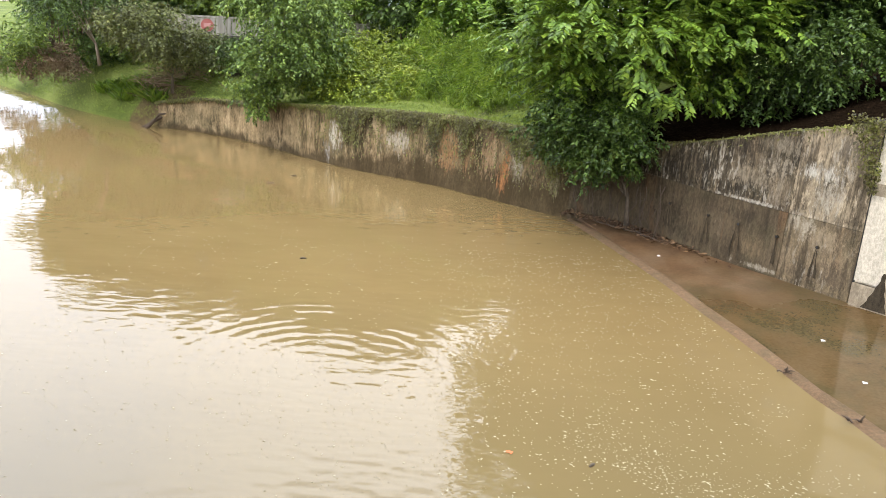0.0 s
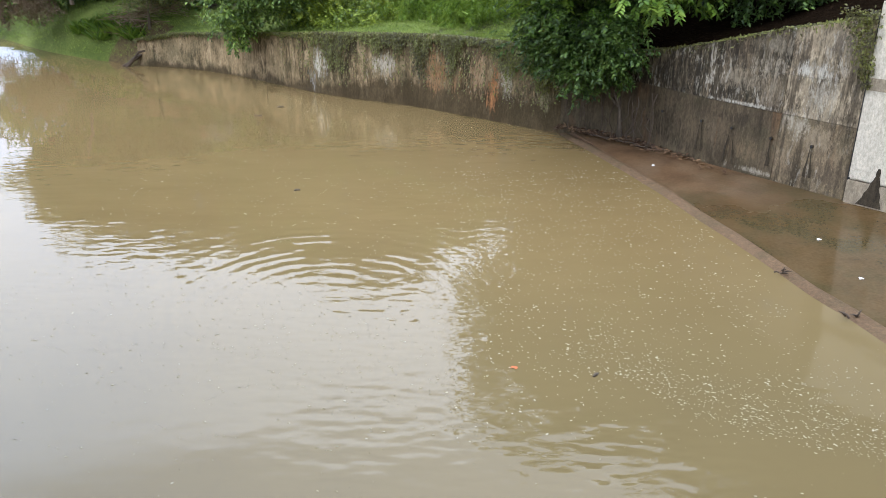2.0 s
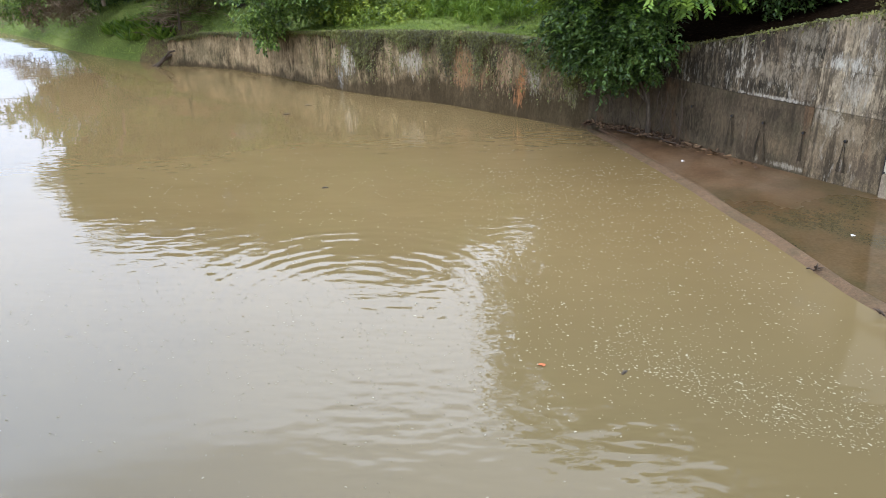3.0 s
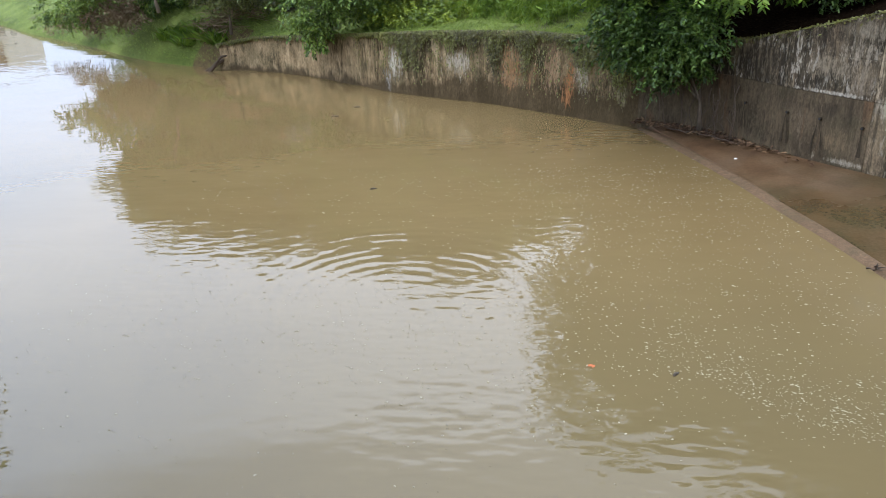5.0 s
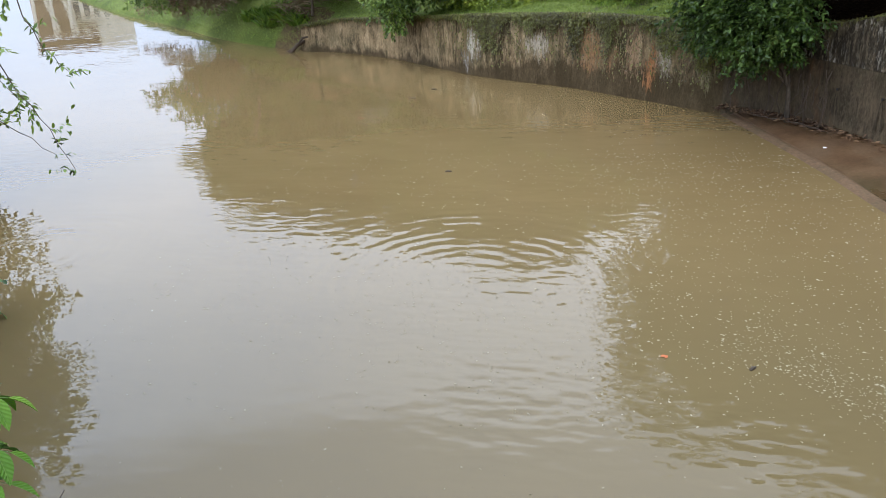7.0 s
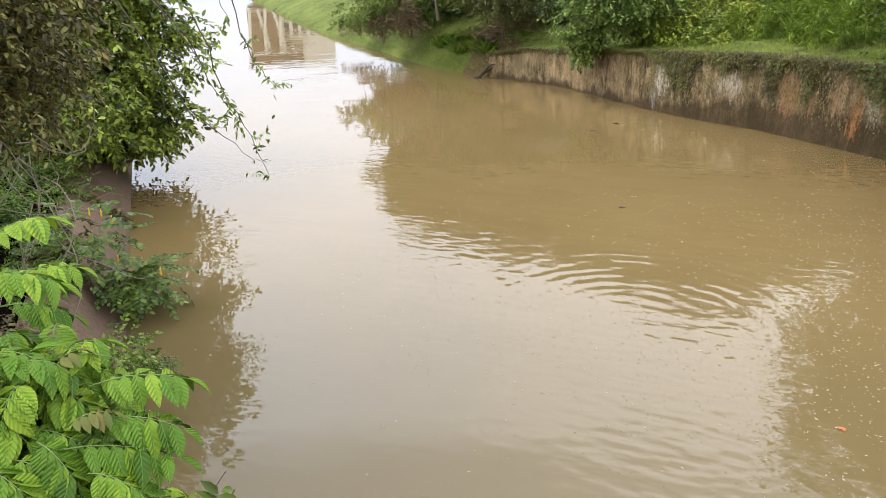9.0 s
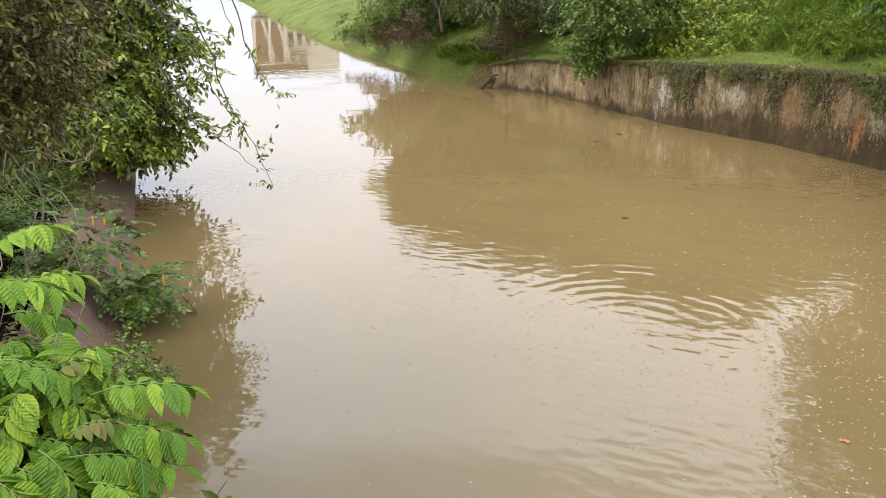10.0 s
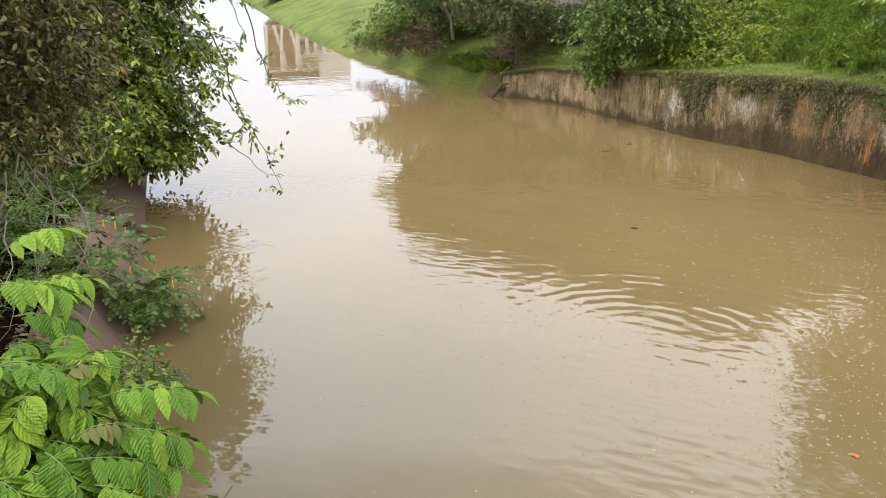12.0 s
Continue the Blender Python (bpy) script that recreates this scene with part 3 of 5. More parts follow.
def build_panels():
    """Cast panels in lifts, each with its own edges; open joints between them."""
    rng = random.Random(5)
    for c, (f0, f1) in enumerate([(0.05, 6.98), (7.02, 24.0)]):
        for r, (z0, z1) in enumerate([(-0.3, 2.146), (2.154, 3.187), (3.193, 9.0)]):
            off = (0.0, 0.01, 0.015)[r] + rng.uniform(-0.003, 0.003)
            verts, faces = [], []
            m = 13
            for q in range(m):
                p, o, t = path_at(near_path, near_top, f0 + (f1 - f0) * q / (m - 1))
                lo, hi = min(z0, t - 0.03), min(z1, t)
                if lo >= hi - 0.02:
                    lo = hi - 0.02
                bat = 0.03
                for d, z in ((off + 0.007, lo), (off, lo + 0.006), (off + bat * (hi - lo), hi - 0.006), (off + bat * (hi - lo) + 0.007, hi), (off + 0.2, hi), (off + 0.2, lo)):
                    verts.append((p.x + o.x * (d + bat * max(lo, 0)) - o.x * 0.03, p.y + o.y * (d + bat * max(lo, 0)) - o.y * 0.03, z))
            for q in range(m - 1):
                for j in range(6):
                    faces.append((q * 6 + j, (q + 1) * 6 + j, (q + 1) * 6 + (j + 1) % 6, q * 6 + (j + 1) % 6))
            faces += [tuple(range(6)), tuple(range((m - 1) * 6, m * 6))[::-1]]
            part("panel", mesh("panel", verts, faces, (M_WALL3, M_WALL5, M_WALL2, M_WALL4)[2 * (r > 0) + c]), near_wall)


build_panels()


def build_weep_holes():
    for f, z, w, h in [(4.0, 1.46, 0.2, 0.8), (7.5, 1.44, 0.13, 0.75), (10.6, 1.48, 0.34, 1.0), (13.0, 1.47, 0.24, 0.85), (16.2, 1.45, 0.2, 0.7)]:
        p, o, t = path_at(near_path, near_top, f)
        d = Vector((o.y, -o.x))
        c = Vector((p.x, p.y, z)) - Vector((o.x, o.y, 0)) * 0.02
        n3 = Vector((o.x, o.y, 0))
        v, fc = tube([c + n3 * 0.1, c - n3 * 0.016], [0.045, 0.045], 10)
        v2, f2 = tube([c + n3 * 0.1, c - n3 * 0.013], [0.036, 0.036], 10)
        pipe = part("weep_pipe", mesh("weep_pipe", v, fc, M_STAIN), near_wall, "short dark drain pipe")
        # Near-black plug in front of the closed pipe stands for the shade inside.
        hole = under(new("bore", mesh("bore", [q - n3 * 0.008 for q in v2], f2, M_HOLE)), pipe)
        hole.matrix_parent_inverse = Matrix.Identity(4)
        rim = []
        for q in range(9):
            k = q / 8
            ww = w * 1.3 * (0.1 + 0.9 * k ** 0.9) * (0.85 + 0.3 * random.random())
            rim.append((k, ww))
        verts, faces = [], []
        lines = [(-0.5, -0.5 + 0.06 / w), (0.5 - 0.06 / w, 0.5)] if w > 0.17 else [(-0.3, 0.3)]
        for lo, hi in lines:
            n0 = len(verts)
            for k, ww in rim:
                for e in (lo, hi):
                    wob = 0.015 * noise.noise((f * 3, k * 6, e * 5))
                    verts.append(c + Vector((d.x, d.y, 0)) * (ww * e + wob) - n3 * 0.012 + Vector((0, 0, -0.03 - h * k)))
            faces += [(n0 + q * 2, n0 + q * 2 + 1, n0 + q * 2 + 3, n0 + q * 2 + 2) for q in range(8)]
        part("run_off_stain", mesh("run_off_stain", verts, faces, M_STAIN), near_wall)


build_weep_holes()


def build_slab():
    """The sloping apron, and the paler lip along its water's edge."""
    edge = [(16, -20), (10.2, 4), (8.65, 9.5), (7.98, 12.4), (7.78, 13.35), (7.5, 14.3), (7.24, 15.7), (6.92, 17.3), (6.55, 18.8), (6.17, 20.7), (5.67, 22.65), (5.04, 24.9), (4.33, 27.3)]
    wall = [(29, -20), (21, 6), (15.5, 13.2), (13.4, 15.8), (12.3, 17.1), (11.06, 18.6), (10.5, 19.35), (9.9, 20.3), (9.1, 21.35), (8.15, 22.75), (7.15, 24.5), (6.2, 26.1), (4.7, 27.6)]
    slab, lip = [], []
    for (ex, ey), (wx, wy) in zip(edge, wall):
        d = Vector((wx - ex, wy - ey))
        w = max(d.length, 0.01)
        d /= w
        n = min(0.32, w * 0.35) * (1.0 + 0.12 * noise.noise((ex * 2.0, ey * 0.8, 0)))
        for k, z in ((n - 0.15, -1.2), (n - 0.05, 0.062), (n + 0.1, 0.066), (w * 0.65, 0.17), (w + 0.2, 0.31)):
            slab.append((ex + d.x * k, ey + d.y * k, z))
        for k, z in ((-1.0, -0.5), (-0.1, -0.03), (0.02, 0.02), (0.1, 0.055), (n - 0.03, 0.085), (n, 0.08), (n + 0.03, 0.05), (n + 0.03, -0.6)):
            lip.append((ex + d.x * k, ey + d.y * k, z))

    def strip(verts, n):
        return verts, [(i * n + j, (i + 1) * n + j, (i + 1) * n + j + 1, i * n + j + 1) for i in range(len(edge) - 1) for j in range(n - 1)]

    apron = tagged(new("apron", mesh("apron", *strip(slab, 5), M_SLAB)), "wet mud-stained concrete apron beside the river", "concrete apron", kind="structure")
    ob = under(new("lip", mesh("lip", *strip(lip, 8), M_LIP, True)), apron)
    tagged(ob, "worn silty concrete lip")


build_slab()


def build_abutment():
    a, b = Vector((10.45, 19.3)), Vector((17.5, 10.6))
    d = (b - a).normalized()
    o = Vector((-d.y, d.x))
    if o.y < 0:
        o = -o

    def block(p0, p1, front, back, z0, z1, bevel=0.04):
        c = [a + d * p0 - o * front, a + d * p1 - o * front, a + d * p1 + o * back, a + d * p0 + o * back]
        bm = bmesh.new()
        vs = [bm.verts.new((q.x, q.y, z)) for z in (z0, z1) for q in c]
        for f in ((0, 1, 5, 4), (1, 2, 6, 5), (2, 3, 7, 6), (3, 0, 4, 7), (4, 5, 6, 7), (3, 2, 1, 0)):
            bm.faces.new([vs[i] for i in f])
        bmesh.ops.recalc_face_normals(bm, faces=bm.faces)
        bmesh.ops.bevel(bm, geom=bm.edges, offset=bevel, segments=2, affect="EDGES")
        me = bpy.data.meshes.new("block")
        bm.to_mesh(me)
        bm.free()
        return me

    main = new("wall_abutment", block(0.05, 11, 0.1, 3.0, 0.9, 5.25))
    main.data.materials.append(M_WHITE)
    tagged(main, "whitewashed concrete bridge abutment with a cracked muddy foot", "bridge abutment", kind="structure")
    for name, args, m in (("footing", (0.04, 11, 0.12, 3.0, -0.4, 0.88, 0.02), M_FOOT), ("band", (0.06, 11, 0.115, 2.9, 3.15, 3.45, 0.01), M_FOOT), ("joint_strip", (0.0, 0.07, 0.02, 0.3, 0.2, 4.9, 0.01), M_HOLE)):
        me = block(*args)
        me.materials.append(m)
        ob = under(new(name, me), main)
        ob.matrix_parent_inverse = Matrix.Identity(4)
    verts, faces = [], []
    for q in range(11):
        k = q / 10
        half = 0.035 + 0.27 * k ** 1.5 + 0.02 * math.sin(q * 2.1)
        for e in (-1, 1):
            c = a + d * (0.78 + 0.1 * k * (-1 if e < 0 else 0.2) + e * half * (1 if e < 0 else 0.6) + 0.02 * noise.noise((q * 0.9, e, 0))) - o * 0.1265
            verts.append((c.x, c.y, 1.32 - 1.0 * k))
    faces = [(q * 2, q * 2 + 1, q * 2 + 3, q * 2 + 2) for q in range(10)]
    ob = under(new("run_off_stain", mesh("run_off_stain", verts, faces, M_STAIN)), main)
    ob.matrix_parent_inverse = Matrix.Identity(4)
    return main


build_abutment()


def corner_creeper():
    """Leaves that spill over the end of the apron wall, in a tongue that narrows downwards."""
    rng = np.random.default_rng(77)
    n = 900
    k = rng.random(n) ** 1.5
    side = rng.random(n) * (1 - k) + 0.12 * rng.normal(size=n)
    base = np.stack([10.36 - 0.55 * side, 19.14 + 0.42 * side * 1.3, 4.98 - 1.75 * k + 0.05 * rng.normal(size=n)], 1)
    along = rng.normal(size=(n, 3)) * 0.7 + [-0.4, -0.6, -0.5]
    up = np.array([[-0.5, -0.6, 0.7]]) + rng.normal(size=(n, 3)) * 0.3
    me = leaf_mesh("corner_creeper", base, along, up, 0.05 + 0.05 * rng.random(n), 0.6, M_VINE)
    return tagged(new("corner_creeper", me), "green creeper spilling over the corner of the wall", "creepers", kind="stuff")


corner_creeper()


def wall_top_moss():
    """Dead leaves, moss and short trailers that blur the top edge of the apron wall."""
    rng = np.random.default_rng(78)
    n = 2600
    base, along = np.empty((n, 3)), rng.normal(size=(n, 3)) * [0.8, 0.8, 0.4]
    for q in range(n):
        f = 23.9 * rng.random()
        p, o, t = path_at(near_path, near_top, f)
        full = 0.5 + 0.5 * math.sin(f * 1.7) * math.sin(f * 0.6 + 1.0)
        d = 0.03 * t + rng.uniform(-0.06, 0.3)
        drop = 0.4 * full * rng.random() ** 2 if d < 0.03 * t + 0.02 else 0.0
        base[q] = (p.x + o.x * d, p.y + o.y * d, t + 0.03 * rng.random() - drop)
        along[q, 2] -= 1.5 * drop
    me = leaf_mesh("wall_top_moss", base, along, np.array([[-0.3, -0.4, 1.0]]) + rng.normal(size=(n, 3)) * 0.4, 0.05 + 0.07 * rng.random(n), 0.5, M_VINE)
    return tagged(new("wall_top_moss", me), "moss, dead leaves and short trailers along the wall top", "moss", kind="stuff")


wall_top_moss()


def build_bridge():
    """The plain road bridge on which the viewer stands; it closes the place behind."""
    verts, faces = [], []
    for x0, x1, y0, y1, z0, z1 in ((-30, 34, -13.0, -0.35, 4.6, 5.45), (-30, 34, -0.75, -0.35, 5.45, 6.3)):
        n = len(verts)
        for z in (z0, z1):
            for x, y in ((x0, y0), (x1, y0), (x1, y1), (x0, y1)):
                verts.append((x, y, z))
        faces += [tuple(i + n for i in f) for f in ((0, 1, 5, 4), (1, 2, 6, 5), (2, 3, 7, 6), (3, 0, 4, 7), (4, 5, 6, 7), (3, 2, 1, 0))]
    return tagged(new("wall_bridge", mesh("wall_bridge", verts, faces, M_WHITE)), "plain concrete bridge deck with a low parapet", "bridge", kind="structure")


build_bridge()


def build_left_wall():
    verts, faces = [], []
    ss = [-40, -20, -8, -4, 0, 4, 8, 12, 16, 20, 26, 34, 50, 100, 300]
    for s in ss:
        w = 0.04 * noise.noise((s * 0.7, 0, 0))
        for u, z in ((-0.05, -1.2), (0.0, 0.0), (0.75 + w, 0.72), (1.35 + w, 1.15), (1.6, 1.12), (1.6, -0.5)):
            x, y = left_at(s, u)
            verts.append((x, y, z))
    n = 6
    for i in range(len(ss) - 1):
        for j in range(n - 1):
            faces.append((i * n + j, i * n + j + 1, (i + 1) * n + j + 1, (i + 1) * n + j))
    return tagged(new("wall_left_bank", mesh("wall_left_bank", verts, faces, M_LEFT, True)), "smooth brown concrete bank lining above the waterline", "river bank lining", kind="structure")


build_left_wall()

# ---- trees of the right bank ----
def P(az, d, z):
    return tuple(at(az, d, z))


def E(az, d, z, r, rz):
    return (*at(az, d, z), r, r, rz)


# the light-green tree with feathered leaves over the apron wall
tree("feather_leaf_tree", "light green tree with drooping feathered leaves above the apron wall", P(13.5, 27.5, 3.2),
     [P(13.2, 27.6, 4.6), P(12.8, 27.6, 6.5), P(12.5, 28, 9.5)], 8,
     [E(11, 26.3, 7.0, 2.6, 1.8), E(7.6, 27, 6.3, 1.9, 1.3), E(14.5, 26.5, 5.8, 2.0, 1.5), E(9.5, 27, 5.0, 1.8, 1.2), E(17.5, 27.5, 6.8, 2.0, 1.6), E(11, 28, 10, 3.0, 2.4), E(16, 28.5, 10.4, 3.0, 2.6), E(7.4, 28, 8.6, 1.4, 1.3), E(7.4, 28, 10.2, 1.6, 1.2), E(9, 28, 11.9, 2.0, 1.3)],
     4300, 12, 0.2, 0.52, M_PALE, 0.46, 11, 0.2, 0.62, True)
tree("wall_fig_shrub", "dark green fig shrub rooted in the river wall", P(13.3, 26.3, 0.28),
     [P(13.1, 26.3, 1.3), P(12.0, 26.3, 2.6)], 7,
     [E(8.6, 26.6, 3.3, 1.0, 0.8), E(10.6, 25.9, 2.9, 1.0, 0.8), E(12.4, 25.5, 3.4, 0.8, 0.7), E(8.0, 27, 3.7, 0.8, 0.6), E(10.4, 26.5, 4.1, 1.4, 0.8), E(12.6, 26.0, 2.6, 0.5, 0.4)],
     2300, 9, 0.14, 0.32, M_DARK, 0.5, 12, 0.4, 0.5, category="shrub", r0=0.08, lumps=0.28)
tree("dark_bush_tree", "dense dark green bushy tree on the shaded bank", P(23.5, 30, 5.2),
     [P(23.5, 30, 6), P(23, 30, 8)], 6,
     [E(21.8, 27.8, 6.0, 1.7, 1.3), E(24.2, 27.3, 6.4, 1.7, 1.4), E(23.2, 27.2, 5.5, 1.4, 0.8), E(20, 29.5, 7.6, 2.0, 1.8), E(23, 29.5, 9.0, 2.6, 2.2), E(22, 30, 11.5, 2.8, 2.2)],
     3600, 10, 0.14, 0.4, M_DARK, 0.5, 13, 0.4, 0.55)
for q, (az, d, z, hgt, sd) in enumerate([(29, 31, 5.6, 11.5, 3), (18, 34, 5.2, 9, 4), (35, 30, 5.8, 11.5, 5), (8, 38, 4.6, 9.5, 6), (26, 37, 5.6, 9, 7)]):
    tree("shade_tree", "tall dark leafy tree standing on the shaded bank", P(az, d, z),
         [P(az, d, z + hgt * 0.3), P(az + 0.6, d, z + hgt * 0.6)], 6,
         [E(az, d - 1, z + hgt * 0.45, 2.6, 1.6), E(az + 3, d, z + hgt * 0.65, 2.6, 2.0), E(az - 3, d, z + hgt * 0.7, 2.6, 2.0), E(az, d, z + hgt * 0.9, 2.8, 2.0)],
         1300, 9, 0.22, 0.5, M_DARK, 0.45, 20 + sd, 0.35, 0.5, group="trees of the shaded bank", r0=0.18)

M_MID = leaf_material("leaf_deep_green", (0.024, 0.04, 0.007), (0.1, 0.16, 0.025), (0.225, 0.3, 0.052), (0.33, 0.38, 0.085))
M_PALEBARK = Nodes("pale_bark").done((0.2, 0.16, 0.115), 0.9)
M_DUSK = leaf_material("leaf_dull_olive", (0.024, 0.026, 0.008), (0.088, 0.094, 0.024), (0.18, 0.2, 0.05), (0.25, 0.22, 0.08))
# bushes and trees behind the grass strip
tree("round_bush_tree", "leafy green bush-like tree leaning over the river wall", P(-12.6, 38.6, 2.3),
     [P(-12.4, 38.8, 3.4), P(-11.8, 39, 5)], 7,
     [E(-11.6, 38.5, 5.0, 2.0, 1.6), E(-13.2, 38.3, 3.7, 1.3, 1.3), E(-9.8, 38.8, 4.2, 1.4, 1.4), E(-11.4, 39, 6.9, 2.2, 1.6), E(-13.4, 37.9, 2.5, 0.7, 0.7)],
     2600, 9, 0.17, 0.4, M_MID, 0.48, 31, 0.45, 0.5)
tree("olive_tree", "sparse olive-brown tree with flat layered branches", P(-19.2, 44.6, 2.1),
     [P(-19.1, 44.8, 3.2), P(-19.4, 45, 4.6)], 8,
     [E(-20.2, 44.5, 4.7, 1.7, 0.45), E(-22.2, 44.5, 5.3, 1.5, 0.35), E(-17.9, 44.8, 3.9, 1.2, 0.4), E(-20.6, 45, 5.9, 1.7, 0.45), E(-18.6, 44.5, 4.8, 1.3, 0.35), E(-19.6, 44.3, 3.7, 1.0, 0.35), E(-17.2, 44.8, 3.2, 0.7, 0.3)],
     1700, 8, 0.16, 0.42, M_DUSK, 0.42, 32, 0.25, 0.4, r0=0.07)
tree("leaning_tree", "slim tree with a pale leaning trunk on the mound", P(-23.6, 47.5, 3.2),
     [P(-23.75, 47.5, 4.0), P(-24.15, 47.5, 4.9), P(-24.5, 47.5, 6.4)], 6,
     [E(-25.4, 48, 6.4, 1.8, 1.1), E(-23, 48, 7.3, 1.9, 1.2), E(-26.3, 48.5, 6.8, 1.0, 0.7)],
     1000, 8, 0.18, 0.42, M_DARK, 0.42, 33, 0.35, 0.5, r0=0.085, bark_mat=M_PALEBARK)
tree("bank_shrub_tree", "small airy shrub tree at the foot of the grass slope", P(-27.6, 51.5, 2.0),
     [P(-27.8, 51.5, 2.9), P(-28.1, 51.5, 3.8)], 6,
     [E(-28.2, 51.2, 3.6, 1.4, 0.9), E(-29.4, 51.4, 3.2, 1.0, 0.7), E(-27.1, 51, 3.2, 0.9, 0.7), E(-27.8, 51.5, 4.5, 1.1, 0.7)],
     620, 8, 0.17, 0.4, M_BUSH, 0.42, 34, 0.35, 0.5, r0=0.07)
for q, (az, d, z, top, m) in enumerate([(-24.6, 57, 4.0, 13.6, M_BUSH), (-21.5, 56, 4.2, 14.3, M_DARK), (-17.0, 56, 4.2, 15.8, M_BUSH), (-12.5, 55, 4.4, 16.5, M_DARK), (-8, 53, 4.6, 16.8, M_BUSH), (-3.6, 49, 4.7, 15.4, M_DARK), (0.1, 48, 4.8, 13.1, M_CREEP), (4.0, 50, 4.9, 12.8, M_DARK)]):
    h = top - z
    tree("bank_tree", "tall green tree in the row behind the bank", P(az, d, z),
         [P(az, d, z + h * 0.25), P(az + 0.3, d, z + h * 0.6)], 7,
         [E(az, d - 1.5, z + h * 0.22, 2.3, 1.5), E(az + 1.9, d, z + h * 0.5, 2.4, 1.9), E(az - 1.9, d, z + h * 0.55, 2.4, 1.9), E(az, d, top - 1.9, 2.5, 1.9), E(az - 1.5, d, top - 2.6, 1.8, 1.7), E(az + 1.5, d, top - 2.2, 1.8, 1.7), E(az + 1, d - 1, z + h * 0.35, 2.2, 1.4)],
         2500, 9, 0.29, 0.5, m, 0.48, 50 + q, 0.3, 0.35, group="trees behind the bank", r0=0.2, lumps=0.14)


tree("bank_tree", "narrow dark green tree at the end of the row", P(-26.3, 54, 3.6), [P(-26.2, 54, 5.2), P(-26.0, 54, 7.5)], 6,
     [E(-26.0, 53.5, 6.6, 1.0, 0.8), E(-25.8, 54, 7.4, 1.3, 1.3), E(-26.3, 54, 8.6, 1.2, 1.4)], 900, 9, 0.24, 0.5, M_DARK, 0.45, 50, 0.35, 0.5, group="trees behind the bank", r0=0.16)


# dense undergrowth that closes the gaps under the trees
def undergrowth(name, label, cells, count, leaf, material, seed):
    rng = np.random.default_rng(seed)
    blobs = []
    for a0, a1, d0, d1, z0, z1, n, r in cells:
        for k in range(n):
            blobs.append(E(a0 + (a1 - a0) * rng.random(), d0 + (d1 - d0) * rng.random(), z0 + (z1 - z0) * rng.random(), r * (0.8 + 0.4 * rng.random()), r * 0.7))
    me = leaf_mesh(name, *sprays(rng, blobs, count, 8, leaf, 0.5, 0.3, 0.45), 0.48, material)
    return tagged(new(name, me), label, "undergrowth", kind="stuff")


# Cells above z 8 are overhead canopy, added to keep sky light off the soil.
undergrowth("undergrowth", "dark dense undergrowth and high shading canopy among the trees of the bank", [(12, 42, 36, 42, 5.5, 12.5, 60, 2.0), (25, 38, 29, 33, 6.4, 10, 18, 1.6), (14, 32, 32.5, 36, 5.6, 8.5, 34, 1.2), (13, 36, 28, 34, 8.6, 12, 44, 1.9), (10, 24, 27, 30, 10.6, 12.0, 22, 1.5), (22, 42, 29, 33, 10.0, 15.0, 44, 1.9)], 16000, 0.26, M_DARK, 201)
undergrowth("gully_scrub", "dull brown-green scrub growing in the gully", [(-27.5, -23.0, 52, 58, 2.2, 3.2, 14, 0.6), (-30.5, -27.5, 58, 64, 1.6, 2.4, 7, 0.6), (-28.2, -24.8, 50.5, 53, 2.2, 3.3, 14, 0.5)], 1700, 0.13, M_DRY, 204)
undergrowth("shaded_scrub", "dark shaded scrub under the boardwalk and trees", [(-17.8, -13.5, 47.5, 50, 2.9, 4.0, 18, 0.8), (-24.2, -20.5, 52, 55, 3.2, 4.2, 14, 0.7)], 2200, 0.15, M_DARK, 205)
undergrowth("bank_jungle", "dense leafy growth on the far side of the bank lining", [(-52, -46, 27, 33, 1.6, 7.5, 26, 1.5)], 2400, 0.17, M_BUSH, 203)
undergrowth("hedge_growth", "mixed green undergrowth behind the boardwalk and mound", [(-24.5, -14, 54, 58, 3.4, 7.4, 34, 1.5), (-15, 5, 53, 57, 4.4, 8.0, 40, 1.7), (-22, -18.5, 50, 53, 3.4, 5.0, 12, 0.9), (-26.0, -18, 61, 68, 4.2, 10.0, 34, 1.9), (-27.0, -21, 70, 82, 3.6, 9.5, 34, 1.9)], 8600, 0.24, M_BUSH, 202)


# ---- creepers over the bank, vines on the wall ----
def creepers():
    """Lumpy creeper cushions, and long hanging grass beside them."""
    rng = np.random.default_rng(71)
    blobs = []
    for k in range(58):
        az, t = -10.5 + 8.2 * rng.random(), rng.random()
        r = 0.45 + 0.75 * rng.random()
        blobs.append(E(az, 38.0 - 0.42 * (az + 9) + t * 7.5, 2.75 + t * 1.9 + 0.5 * rng.random(), r, r * 0.75))
    me = leaf_mesh("creeper_bank", *sprays(rng, blobs, 5000, 8, 0.12, 0.32, 0.3, 0.85, lumps=0.2), 0.55, M_YELLOW)
    tagged(new("creeper_bank", me), "thick yellow-green creepers covering the slope", "creepers", kind="stuff")
    blobs = []
    for k in range(54):
        az, t = -3.2 + 8.7 * rng.random(), rng.random()
        r = 0.5 + 0.7 * rng.random()
        blobs.append(E(az, 36.6 - 0.42 * (az + 5) + t * 7.0, 2.8 + t * 2.0 + 0.5 * rng.random(), r, r * 0.7))
    me = leaf_mesh("tall_grass", *sprays(rng, blobs, 6400, 8, 0.25, 0.22, 0.5, 0.8, lumps=0.2), 0.09, M_TALL, 0.05, 0.4)
    return tagged(new("tall_grass", me), "tall drooping green grass on the slope", "grass", kind="stuff")


